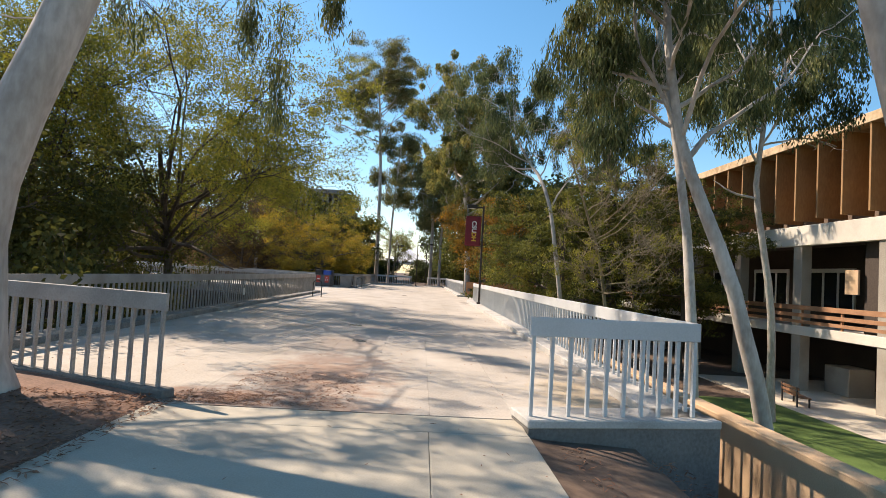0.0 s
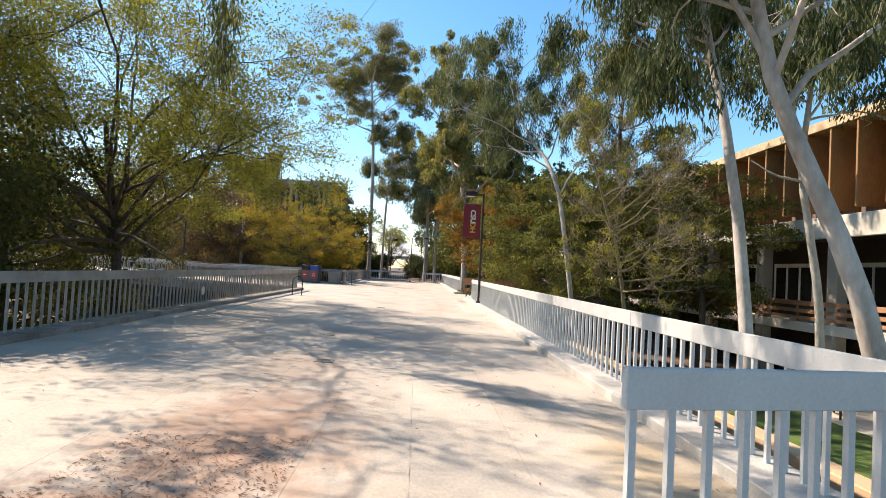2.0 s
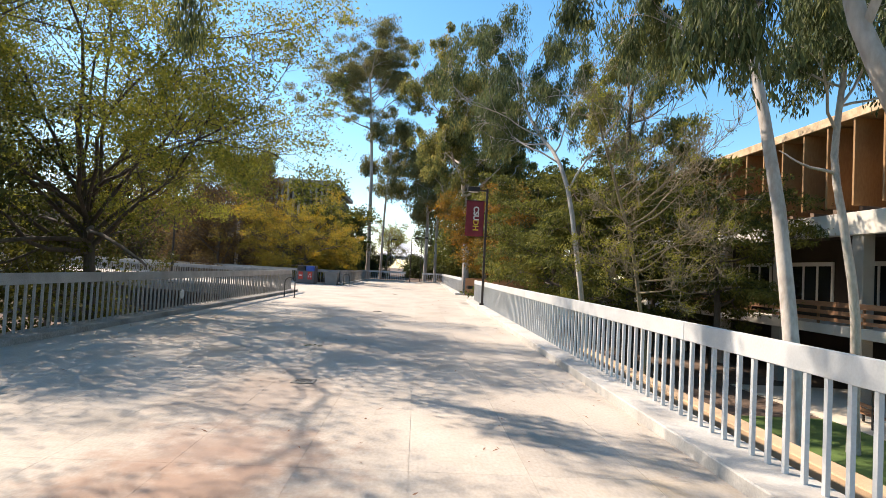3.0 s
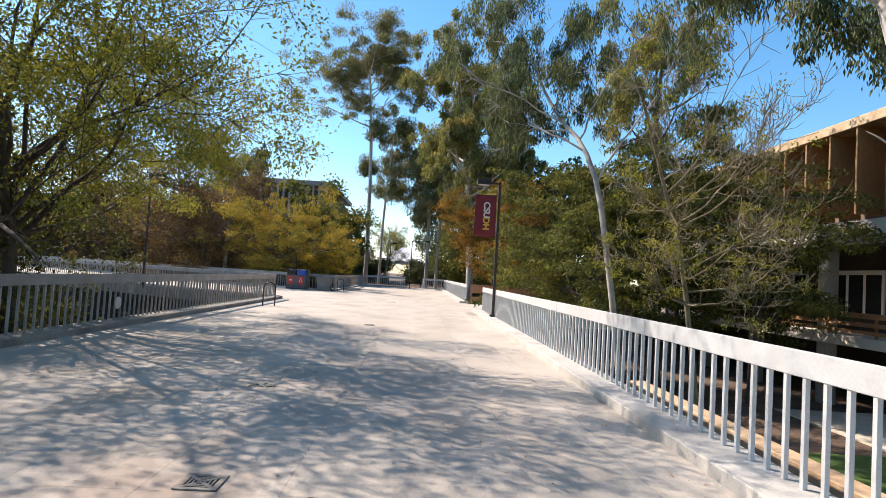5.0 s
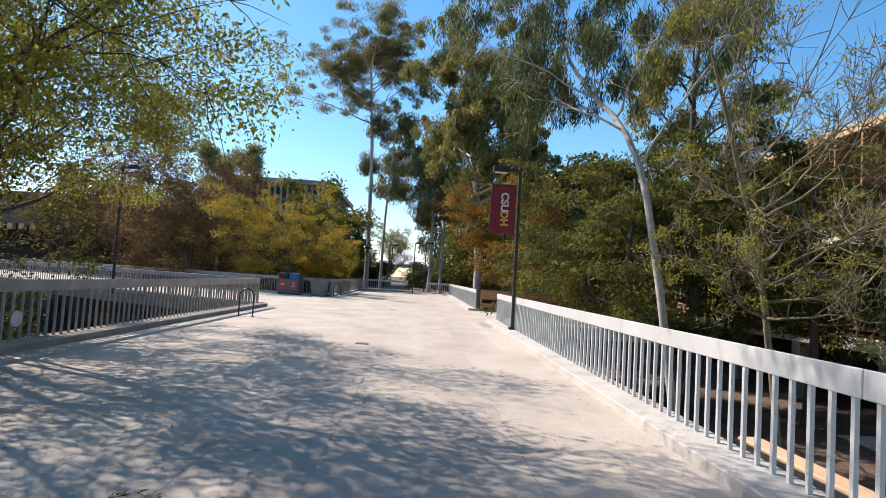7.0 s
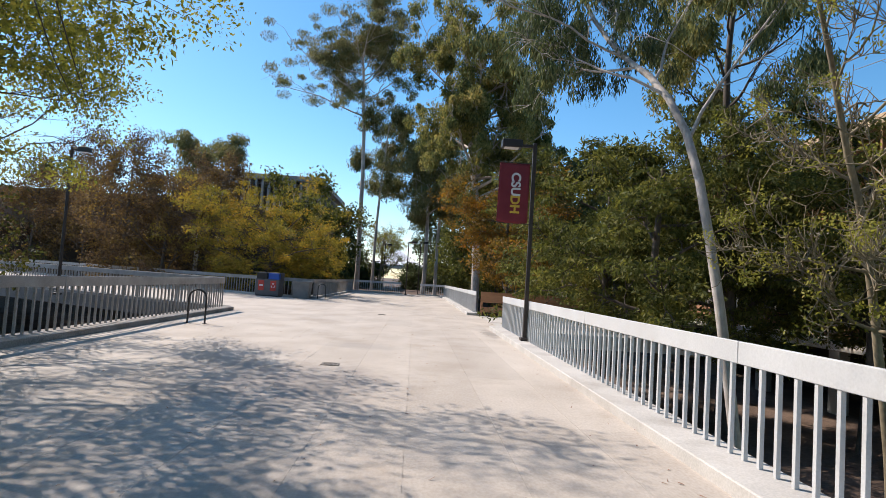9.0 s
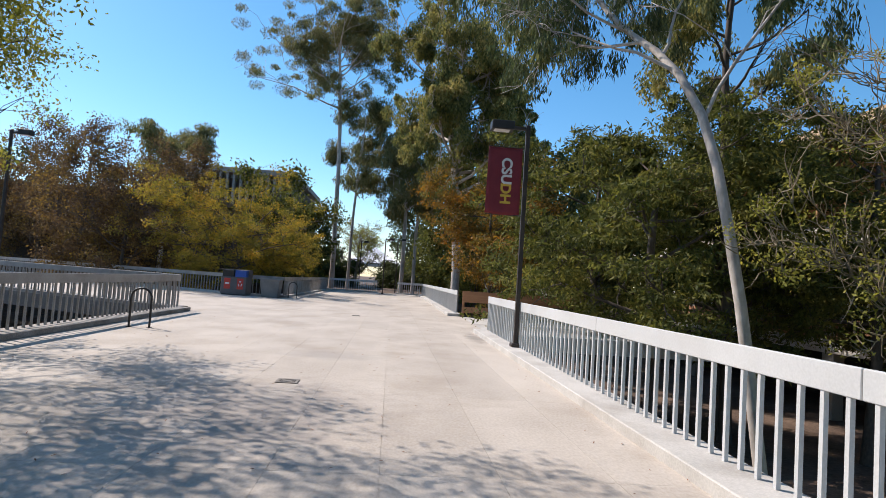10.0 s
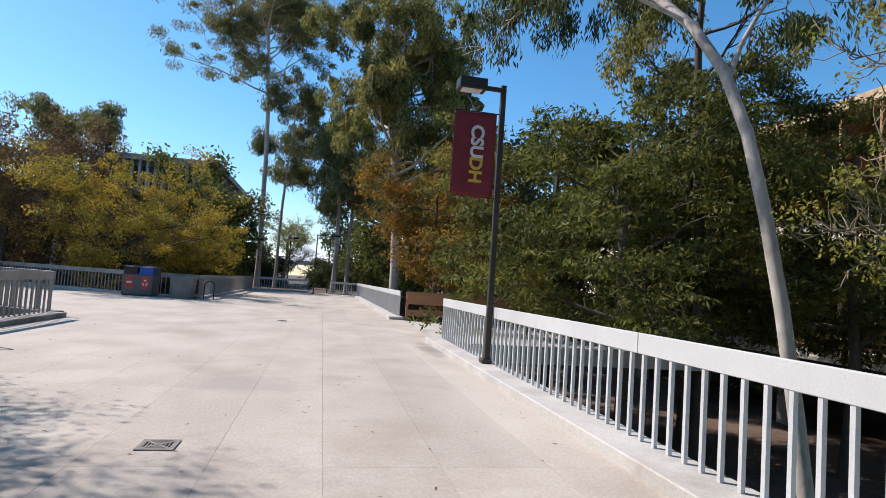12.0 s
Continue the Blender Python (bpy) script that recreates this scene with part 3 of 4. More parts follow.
def left_building():
    root = thing("low_building", "low brown building in shade behind the trees", "building")
    root.location = (-34, 70, LOW)

    def add(name, bm, mat, label=""):
        bmesh.ops.transform(bm, verts=bm.verts, matrix=Matrix.Translation((34, -70, -LOW)))
        return part(name, bm, mat, root, label)
    # Lower wall and soffit near-black: the deep overhang's shade put into their colour.
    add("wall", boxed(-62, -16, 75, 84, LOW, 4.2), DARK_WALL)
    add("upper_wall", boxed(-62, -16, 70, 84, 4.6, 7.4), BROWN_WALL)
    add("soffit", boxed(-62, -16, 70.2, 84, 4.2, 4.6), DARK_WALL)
    add("roof", boxed(-62.4, -15.6, 69.6, 84.4, 7.4, 7.8, 0.03), BROWN_WALL)
    tooth = None
    for x in np.arange(-61.6, -16.5, 1.1):
        if tooth is None:
            tooth, first = add("bracket", boxed(x, x + 0.5, 69.7, 70.2, 4.0, 4.6), FASCIA), x
        else:
            again(tooth, root, Matrix.Translation((x - first, 0, 0)))


left_building()


def tent():
    root = thing("marquee", "white peaked canvas marquee beyond the bridge", "tent")
    root.location = (-2.6, 120, -0.5)
    bm = bmesh.new()
    ring = [bm.verts.new((x, y, 4.4)) for x, y in ((-5, -5), (5, -5), (5, 5), (-5, 5))]
    mid = [bm.verts.new((x * 0.45, y * 0.45, 5.75)) for x, y in ((-5, -5), (5, -5), (5, 5), (-5, 5))]
    tip = bm.verts.new((0, 0, 7.4))
    skirt = [bm.verts.new((v.co.x, v.co.y, 3.9)) for v in ring]
    for k in range(4):
        n = (k + 1) % 4
        bm.faces.new((skirt[k], skirt[n], ring[n], ring[k]))
        bm.faces.new((ring[k], ring[n], mid[n], mid[k]))
        bm.faces.new((mid[k], mid[n], tip))
    part("canopy", bm, TENT, root)
    for x in (-4.8, 4.8):
        for y in (-4.8, 4.8):
            part("pole", rod(bmesh.new(), (x, y, 0), (x, y, 4.4), 0.06), WHITE, root)


tent()


# ---- lamp posts ----
def lamp_post(label, x, y, z, height, arm, banner=False, lean=0.0):
    root = thing("lamp_post", label, "lamp post")
    root.location = (x, y, z)
    part("base_plate", boxed(-0.12, 0.12, -0.12, 0.12, 0, 0.09, 0.02), BRONZE, root)
    part("pole", boxed(-0.05, 0.05, -0.05, 0.05, 0.05, height, 0.01), BRONZE, root)
    s = -1 if arm < 0 else 1
    part("arm", boxed(min(0.05 * s, arm * 0.42), max(0.05 * s, arm * 0.42), -0.035, 0.035, height - 0.13, height - 0.05, 0.008), BRONZE, root)
    head = part("lamp_head", boxed(min(arm * 0.4, arm), max(arm * 0.4, arm), -0.17, 0.17, height - 0.17, height + 0.04, 0.015), BLACK, root)
    part("lens", boxed(min(arm * 0.5, arm * 0.92), max(arm * 0.5, arm * 0.92), -0.12, 0.12, -0.012, 0.0, 0.003), PALE, head).location = (0, 0, height - 0.171)
    return root


post = lamp_post("dark bronze lamp post with a maroon banner", 3.60, 30.4, 0.12, 5.3, -0.9)
lamp_post("dark bronze lamp post on the side bridge", -14.4, 40.2, -0.05, 6.3, 0.75)


def letter(text, material, parent, size, m):
    curve = bpy.data.curves.new("lettering", "FONT")
    curve.body, curve.size, curve.align_x, curve.align_y, curve.extrude, curve.offset = text, size, "CENTER", "CENTER", 0.001, 0.012
    ob = new("lettering", curve)
    me = bpy.data.meshes.new_from_object(ob)
    bpy.data.objects.remove(ob)
    me.materials.append(material)
    ob = new("lettering", me)
    ob.parent, ob.matrix_local = parent, m
    return ob


def banner():
    """Cloth between two rods on the post, slightly curled."""
    wide, tall, z1 = 0.82, 1.6, 4.72
    v, f = [], []
    nx, nz = 12, 20
    for i in range(nx + 1):
        for j in range(nz + 1):
            u, w = i / nx, j / nz
            v.append((-0.1 - wide * u - 0.03 * w * u, 0.05 * math.sin(u * 3.0 + w * 2.2) * u - 0.05 * u * w, z1 - tall * w - 0.03 * math.sin(u * 3.1) * w))
    for i in range(nx):
        for j in range(nz):
            a = i * (nz + 1) + j
            f.append((a, a + 1, a + nz + 2, a + nz + 1))
    cloth = fast_mesh("banner", np.array(v), np.array(f), MAROON, post, "maroon cloth banner with pale and yellow letters", smooth=True)
    thick = cloth.modifiers.new("thick", "SOLIDIFY")
    thick.thickness = 0.004
    for z in (z1 + 0.01, z1 - tall - 0.02):
        part("banner_rod", rod(bmesh.new(), (-0.05, 0, z), (-0.92, 0, z), 0.012), BRONZE, post)
    for k, (text, material, drop) in enumerate((("CSU", PALE, 0.58), ("DH", YELLOW, 1.12))):
        turn = Matrix.Rotation(radians(90), 4, "X") @ Matrix.Rotation(radians(-90), 4, "Z")
        letter(text, material, cloth, 0.34, Matrix.Translation((-0.48, -0.062 + 0.012 * k, z1 - drop)) @ turn)


banner()


# ---- bike racks, bins, planter, drains ----
def bike_rack(x, y):
    root = thing("bike_rack", "black steel hoop bicycle rack", "bike rack", "bicycle racks")
    root.location = (x, y, 0)
    pts = [(-0.23, 0, 0.0), (-0.23, 0, 0.68)] + [(-0.23 * math.cos(a), 0, 0.68 + 0.23 * math.sin(a)) for a in np.linspace(0.2, math.pi - 0.2, 10)] + [(0.23, 0, 0.68), (0.23, 0, 0.0)]
    v, f = tube(np.array(pts), np.full(len(pts), 0.025), 10)
    fast_mesh("hoop", v, f, BLACK, root, smooth=True)
    for s in (-0.23, 0.23):
        part("foot_plate", rod(bmesh.new(), (s, 0, 0), (s, 0, 0.012), 0.06, sides=14), BLACK, root)
    return root


rack = bike_rack(-5.17, 31.0)
copy_thing(rack, pose(-5.0, 50.4, 0))


def twin_bin():
    root = thing("recycling_bin", "grey twin waste and recycling bin with blue lid panel", "bin")
    root.location = (-8.15, 49.75, 0)
    root.rotation_euler.z = radians(-8)
    root.scale.x = 0.74
    part("body", boxed(-0.98, 0.98, 0, 0.8, 0.04, 1.02, 0.03), BIN_GREY, root)
    part("plinth", boxed(-0.92, 0.92, 0.05, 0.75, 0, 0.06), BLACK, root)
    part("opening_panel", boxed(-0.92, -0.05, 0.02, 0.75, 1.0, 1.38, 0.02), BLACK, root, "black opening panel")
    part("recycling_panel", boxed(0.05, 0.92, 0.02, 0.75, 1.0, 1.38, 0.02), BLUE, root, "blue recycling panel")
    part("hood", boxed(-0.99, 0.99, 0.3, 0.82, 1.0, 1.43, 0.03), BIN_GREY, root)
    for s, name in ((-0.5, "waste_sticker"), (0.5, "recycling_sticker")):
        st = part(name, boxed(s - 0.24, s + 0.24, -0.006, 0.0, 0.33, 0.93, 0.002), RED, root)
        if s < 0:
            part("white_bar", boxed(s - 0.16, s + 0.16, -0.011, -0.006, 0.60, 0.68), PALE, st)
        else:
            for k in range(3):
                a = math.pi / 2 + k * 2 * math.pi / 3
                bm = boxed(-0.075, 0.075, -0.011, -0.006, -0.03, 0.03)
                bmesh.ops.transform(bm, verts=bm.verts, matrix=Matrix.Translation((s + 0.12 * math.cos(a), 0, 0.63 + 0.12 * math.sin(a))) @ Matrix.Rotation(-(a - math.pi / 2), 4, "Y"))
                part("arrow", bm, PALE, st)


twin_bin()


def planter():
    root = thing("planter", "square grey concrete planter tub", "planter")
    root.location = (-6.1, 49.9, 0)
    root.scale = (0.8, 0.8, 0.95)
    bm = bmesh.new()
    bmesh.ops.create_cone(bm, cap_ends=True, segments=4, radius1=0.78, radius2=0.92, depth=1.05, matrix=Matrix.Translation((0, 0, 0.525)) @ Matrix.Rotation(radians(45), 4, "Z"))
    bmesh.ops.bevel(bm, geom=bm.edges[:], offset=0.03, segments=2, affect="EDGES")
    part("tub", bm, PLANTER, root)
    part("rim", boxed(-0.67, 0.67, -0.67, 0.67, 1.0, 1.08, 0.02), PLANTER, root)


planter()


def drain(x, y, size=0.30):
    root = thing("floor_drain", "square cast iron floor drain grate", "drain", "deck drains")
    root.location = (x, y, 0)
    h = size / 2
    part("pit", boxed(-h, h, -h, h, 0.001, 0.003), PIT, root)
    fr = bmesh.new()
    for a, b, c, d in ((-h, h, -h, -h + 0.03), (-h, h, h - 0.03, h), (-h, -h + 0.03, -h + 0.03, h - 0.03), (h - 0.03, h, -h + 0.03, h - 0.03)):
        box(fr, a, b, c, d, 0.001, 0.012)
    part("frame", fr, IRON, root)
    for s in (1, -1):
        bm = boxed(-h * 1.15, h * 1.15, -0.015, 0.015, 0.004, 0.0115)
        bmesh.ops.rotate(bm, verts=bm.verts, cent=(0, 0, 0), matrix=Matrix.Rotation(s * math.pi / 4, 3, "Z"))
        part("diagonal", bm, IRON, root)
    for k in range(4):
        for i in range(1, 5):
            d = i * h / 5.3
            bm = boxed(-d, d, d - 0.0055, d + 0.0055, 0.004, 0.010)
            bmesh.ops.rotate(bm, verts=bm.verts, cent=(0, 0, 0), matrix=Matrix.Rotation(k * math.pi / 2, 3, "Z"))
            part("bar", bm, IRON, root)
    return root


first_drain = drain(-0.75, 25.35)
copy_thing(first_drain, pose(-0.86, 12.58, 0))
copy_thing(first_drain, pose(-0.67, 39.3, 0))


def board_fence(x0, x1, y):
    root = thing("board_fence", "brown timber board fence at the side gap", "fence")
    root.location = (x0, y, 0)
    n = max(2, round((x1 - x0) / 1.9))
    for i in range(n + 1):
        x = (x1 - x0) * i / n
        part("post", boxed(x - 0.05, x + 0.05, 0.0, 0.1, -0.5, 1.15, 0.006), BOARD, root)
    for z0, z1 in ((0.66, 1.17), (0.18, 0.44)):
        part("board", boxed(-0.06, x1 - x0 + 0.06, -0.045, 0.0, z0, z1, 0.006), BOARD, root)


board_fence(3.95, 9.2, 43.1)

# ---- trees ----
R = np.random.default_rng(5)
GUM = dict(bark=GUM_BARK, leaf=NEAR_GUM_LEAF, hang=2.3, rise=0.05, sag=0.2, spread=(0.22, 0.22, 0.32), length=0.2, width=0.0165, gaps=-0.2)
tree("gum_tree", "tall gum tree with smooth pale trunk beside the approach", [(-4.2, 6.1, -0.2), (-4.3, 5.95, 1.0), (-4.28, 5.95, 2.4), (-3.72, 6.1, 4.2), (-3.2, 6.6, 6.4), (-2.6, 7.4, 9.5), (-2.2, 8.2, 13)],
     [(0.9, (-0.16, 1.0, -0.2), 8.5), (0.72, (-1, 0.2, 0.3), 5.5), (0.76, (-0.8, 0.9, 0.25), 6.5), (0.8, (-1, -0.3, 0.4), 6), (0.82, (-0.3, 1.0, 0.3), 5.5), (0.86, (-0.9, 0.5, 0.4), 6.5)] + fan(10, (0.78, 1.0), (0.1, 0.8), (3.5, 5.5), R, (-0.7, 0.3), 0.6) + [(0.78 + 0.012 * k, (0.15 - 0.12 * k, 1, 0.08 + 0.04 * (k % 3)), 2.6 + 0.3 * k) for k in range(6)] + [(0.8, (-0.5, 1, 0.05), 3.6), (0.76, (-0.2, 1, 0.2), 3.6), (0.85, (-0.9, 0.9, 0), 3.8), (0.8, (0.5, 1, 0.15), 3.0), (0.83, (0.9, 0.3, 0.1), 3.2), (0.78, (-0.9, 0.3, 0.1), 3.5)] + fan(9, (0.8, 1.0), (0.0, 0.6), (3.0, 4.5), np.random.default_rng(3)), strands=[(-3.75, 14.6, 9.6, 5.5), (-4.6, 14.6, 9.6, 7.4), (-2.35, 14.2, 9.6, 7.9)], floor=7.8, seed=11, radius=0.31, sub=5, twigs=5, clump=120, **GUM)
tree("gum_tree", "gum tree whose crown shades the approach path", [(-11.0, 9.0, LOW), (-10.8, 9.0, 1), (-10.4, 9.0, 5), (-10.0, 9.2, 10.5)],
     fan(16, (0.65, 1.0), (0.0, 0.7), (2.8, 4.4), R), seed=18, radius=0.26, sub=4, twigs=5, clump=80, **GUM)
tree("gum_tree", "gum tree leaning over the near railing", [(6.9, 5.0, LOW), (6.2, 5.0, -1.2), (5.5, 5.0, 1.2), (4.75, 5.0, 3.6), (4.1, 4.9, 5.8), (3.4, 4.6, 8.5), (3.0, 4.2, 11)],
     fan(11, (0.7, 1.0), (0.15, 0.8), (3.0, 4.6), R, (-0.5, -0.5), 0.6), seed=19, radius=0.17, sub=4, twigs=5, clump=110, group="gum trees by the railing", **GUM)
tree("gum_tree", "leaning gum tree with pale mottled trunk by the railing", [(7.6, 10.3, LOW), (6.87, 10.08, -1.13), (6.52, 9.95, 0.23), (6.2, 9.95, 1.4), (5.78, 10.12, 2.7), (5.42, 10.55, 3.8), (5.25, 10.8, 5.1), (5.3, 11.5, 7.2), (5.5, 12, 9.5)],
     [(0.64, (0.75, 0.35, 1.0), 5.0), (0.7, (-0.5, 0.5, 0.9), 4.2), (0.68, (0.2, -0.6, 1.0), 4.2)] + fan(9, (0.72, 1.0), (0.1, 0.8), (2.2, 3.6), R, (-0.4, 0.2), 0.6), floor=4.4, seed=12, radius=0.16, sub=4, twigs=5, clump=300, group="gum trees by the railing", **GUM)
tree("gum_tree", "slender gum tree with broken side branch on the lawn", [(14.75, 22.5, LOW), (14.62, 22.3, -1.28), (14.49, 22.1, 0.67), (14.27, 22.1, 2.49), (14.0, 22.15, 3.8), (13.82, 22.3, 5.1), (13.84, 22.5, 6.6), (14.3, 22.6, 8.4), (14.6, 22.7, 11), (14.5, 22.8, 14)],
     [(0.57, (-1.0, -0.1, 0.15), 1.9), (0.67, (-0.45, 0.05, 1.0), 5.0), (0.72, (0.6, -0.3, 1.0), 4.6)] + fan(11, (0.72, 1.0), (0.1, 0.9), (2.8, 4.4), R, (-0.1, -0.3), 0.5), floor=7.6, seed=13, radius=0.155, sub=5, twigs=5, clump=170, group="gum trees by the railing", **{**GUM, "length": 0.21, "width": 0.03, "spread": (0.28, 0.28, 0.36)})
tree("gum_tree", "straight gum tree with grey trunk by the railing", [(8.4, 15.8, LOW), (8.38, 16.04, -0.05), (8.45, 16.38, 1.93), (8.41, 16.8, 3.96), (8.34, 17.3, 5.93), (8.08, 17.7, 7.9), (7.8, 18.0, 10), (7.5, 18.2, 12.5)],
     [(0.62, (-0.75, 0.55, 0.4), 3.4), (0.68, (-0.5, 0.9, 0.4), 3.6), (0.72, (-0.9, 0.1, 0.4), 3.0)] + fan(8, (0.7, 1.0), (0.2, 0.9), (2.2, 3.6), R, (-0.2, 0.4), 0.5), floor=6.3, seed=14, radius=0.165, sub=4, twigs=5, clump=280, group="gum trees by the railing", **GUM)
tree("gum_tree", "bent gum tree with bare white trunk", [(7.7, 27.0, LOW), (7.54, 27.05, -1.0), (7.27, 27.15, 0.6), (7.0, 27.26, 2.2), (6.85, 27.5, 3.9), (6.7, 27.95, 5.3), (6.58, 28.75, 6.55), (6.3, 29.7, 7.35), (5.85, 30.6, 8.0), (5.5, 31.4, 9.1), (5.2, 32.2, 10.4), (4.9, 33.0, 12.0)],
     [(0.45, (0.5, 0.2, 1.0), 6.0), (0.66, (-1.0, 0.3, 0.15), 4.0), (0.7, (-1, 0.5, 0.5), 4.2), (0.76, (0.3, 0.5, 1), 4.5), (0.9, (-0.6, 0.2, 0.8), 3.6), (1.0, (-0.1, 0.3, 1), 3.4), (0.72, (0.6, 0.8, 0.5), 3.6), (0.85, (-0.5, 0.8, 0.3), 3.4), (0.6, (0.6, 0.5, 0.9), 4.2), (0.8, (-0.6, 0.6, 0.9), 4.5), (0.9, (0.7, 0.4, 0.5), 3.4), (0.55, (-0.6, 0.6, 0.6), 3.6)], seed=15, radius=0.118, sub=6, twigs=5, clump=150, **{**GUM, "gaps": -0.12, "width": 0.021, "length": 0.2})
tree("coral_tree", "half-bare tree with curling twigs and lime leaf tufts", [(9.15, 25, LOW), (8.91, 24.89, -0.55), (8.57, 24.81, 0.92), (8.39, 24.72, 2.5), (7.89, 24.56, 3.88), (7.22, 24.2, 5.4), (6.6, 23.9, 6.9)],
     [(0.48, (1, -0.65, 0.0), 3.0), (0.47, (-1, 0.2, 0.0), 1.9), (0.6, (0.8, -0.4, 0.6), 3.6), (0.64, (-0.8, 0.3, 0.5), 1.7), (0.72, (0.9, -0.5, 0.7), 4.0), (0.8, (-0.6, -0.6, 0.8), 2.0), (0.9, (0.6, 0.4, 1), 2.8), (0.4, (0.9, -0.5, -0.05), 3.2), (0.42, (-0.6, -0.7, 0.0), 1.8), (1.0, (-0.2, 0, 1), 1.8), (0.44, (0.5, -0.9, 0.1), 2.6), (0.56, (-0.5, -0.9, 0.3), 2.2), (0.62, (1, 0.1, 0.4), 3.8), (0.76, (0.8, 0.4, 0.8), 3.4), (0.5, (0.9, 0.5, 0.2), 3.6), (0.66, (0.6, -0.8, 0.6), 3.4), (0.36, (0.3, -1, 0.0), 2.0), (0.36, (-0.9, -0.3, 0.0), 1.8)],
     PALE_TWIG, LIME_LEAF, 16, radius=0.085, sub=9, twigs=12, clump=46, spread=(0.15, 0.15, 0.12), length=0.078, width=0.017, hang=0.3, rise=0.09, bare=0.9, sag=-0.38, thick=1.15)
tree("jacaranda_tree", "spreading lacy-leaved tree beyond the shaded railing", [(-9.6, 23.6, LOW), (-9.7, 23.5, -1.0), (-9.85, 23.5, 0.6), (-9.95, 23.5, 2.0), (-10.3, 23.5, 3.6), (-10.6, 23.4, 6.0)],
     [(0.55, (1, -0.1, 0.75), 5.8), (0.56, (-1, 0.2, 0.8), 8.5), (0.58, (0.55, -1, 0.75), 8.0), (0.6, (0.7, 0.7, 0.9), 5.6), (0.62, (-0.8, -0.7, 0.9), 8.0), (0.64, (0.7, -0.3, 1.2), 8.5), (0.66, (-0.4, 0.8, 1.1), 7.5), (0.7, (0.25, 0.1, 1.2), 8.0), (0.72, (-0.5, -0.3, 1.2), 8.0), (0.6, (-0.9, 0.5, 0.4), 7.5), (0.75, (0.5, -0.8, 0.9), 7.5), (0.85, (0.2, -0.3, 1), 6), (0.8, (0.6, 0.4, 0.8), 4.8), (0.8, (-0.8, 0.1, 0.7), 6.5),
      (0.52, (-0.8, -0.7, 0.15), 6.0), (0.56, (0.2, 1.0, 0.4), 6.0), (0.52, (-0.3, -1, 0.12), 5.0), (0.53, (-1, -0.1, 0.12), 6.0), (0.66, (0.15, -1, 0.45), 9.5), (0.7, (0.6, -1, 0.7), 8.5), (0.7, (-0.25, -1, 0.55), 9.5), (0.58, (-0.1, -1, 0.28), 8.0), (0.68, (-0.7, -0.9, 0.5), 9.0), (0.75, (0.9, -0.7, 0.6), 6.8)],
     DARK_BARK, LACY_LEAF, 17, radius=0.21, sub=7, twigs=8, clump=112, spread=(0.4, 0.4, 0.18), length=0.09, width=0.0225, hang=0.5, rise=0.03, along=True, gaps=-0.19, clump_size=1.3, floor=2.3, thick=0.7)
tree("jacaranda_tree", "smaller lacy-leaved tree shading the near deck", [(-12.4, 18.2, LOW), (-12.3, 18.2, 0), (-12.2, 18.1, 2.6), (-11.9, 18.0, 5.5), (-11.7, 18.0, 7.5)],
     fan(15, (0.6, 1.0), (0.2, 0.8), (2.8, 4.4), R), DARK_BARK, LACY_LEAF, 20, radius=0.16, sub=6, twigs=6, clump=95, spread=(0.4, 0.4, 0.18), length=0.09, width=0.0225, hang=0.5, rise=0.03, gaps=-0.24, clump_size=1.3, floor=2.3, thick=0.7)
for x, y, h, sd in ((-14.5, 17.0, 4.5, 61), (-20.0, 25.0, 5.5, 64), (-10.5, 14.0, 2.4, 66), (-12.5, 21.5, 3.6, 67), (-16.0, 31.0, 4.5, 68)):
    tree("undergrowth_tree", "dense olive green tree in shade below the bridge", [(x, y, LOW), (x + 0.2, y, -1), (x, y, h)],
         fan(14, (0.3, 1.0), (0.0, 0.7), (2.2, 3.8), R), DARK_BARK, OLIVE_LEAF, sd, radius=0.16, sub=6, twigs=5, clump=42, spread=(0.4, 0.4, 0.25), length=0.15, width=0.045, hang=0.4, group="trees below the bridge", twiggy=False)
# dense ferny trees behind the bent gum
for k, (x, y, h, sd) in enumerate(((9.5, 36.0, 6.3, 21), (13.5, 38.5, 9.4, 22), (16.8, 35.0, 6.5, 25), (9.6, 42.0, 7.0, 23), (17.5, 45.0, 9.0, 24))):
    tree("fern_leaf_tree", "dense dark green feathery-leaved tree", [(x, y, LOW), (x + 0.2, y, 0), (x - 0.1, y, h * 0.45), (x + 0.1, y, h)],
         fan(12, (0.35, 1.0), (0.0, 0.6), (2.4, 4.2), R), DARK_BARK, FERN_LEAF, sd, radius=0.2, sub=6, twigs=5, clump=84, spread=(0.46, 0.46, 0.09), length=0.23, width=0.034, hang=0.45, rise=0.0, group="feathery trees")
tree("golden_tree", "small tree with orange and gold leaves", [(5.9, 46.5, LOW), (5.8, 46.5, 0), (5.6, 46.5, 3), (5.5, 46.5, 6.2)],
     fan(16, (0.42, 1.0), (-0.1, 0.7), (2.0, 3.2), R), DARK_BARK, GOLD_LEAF, 31, radius=0.12, sub=5, twigs=6, clump=50, spread=(0.4, 0.4, 0.2), length=0.16, width=0.04, hang=0.3)
tree("yellow_tree", "round yellow-green tree behind the bins", [(-9.8, 56.0, LOW), (-9.8, 56.0, 0.2), (-9.9, 56.0, 2.0), (-10.1, 56.0, 4.5)],
     fan(26, (0.55, 1.0), (-0.1, 0.7), (3.2, 5.0), R), DARK_BARK, YELLOW_LEAF, 32, radius=0.2, sub=5, twigs=6, clump=95, spread=(0.36, 0.36, 0.2), length=0.12, width=0.034, hang=0.3, rise=-0.01, gaps=-0.25, clump_size=1.8)
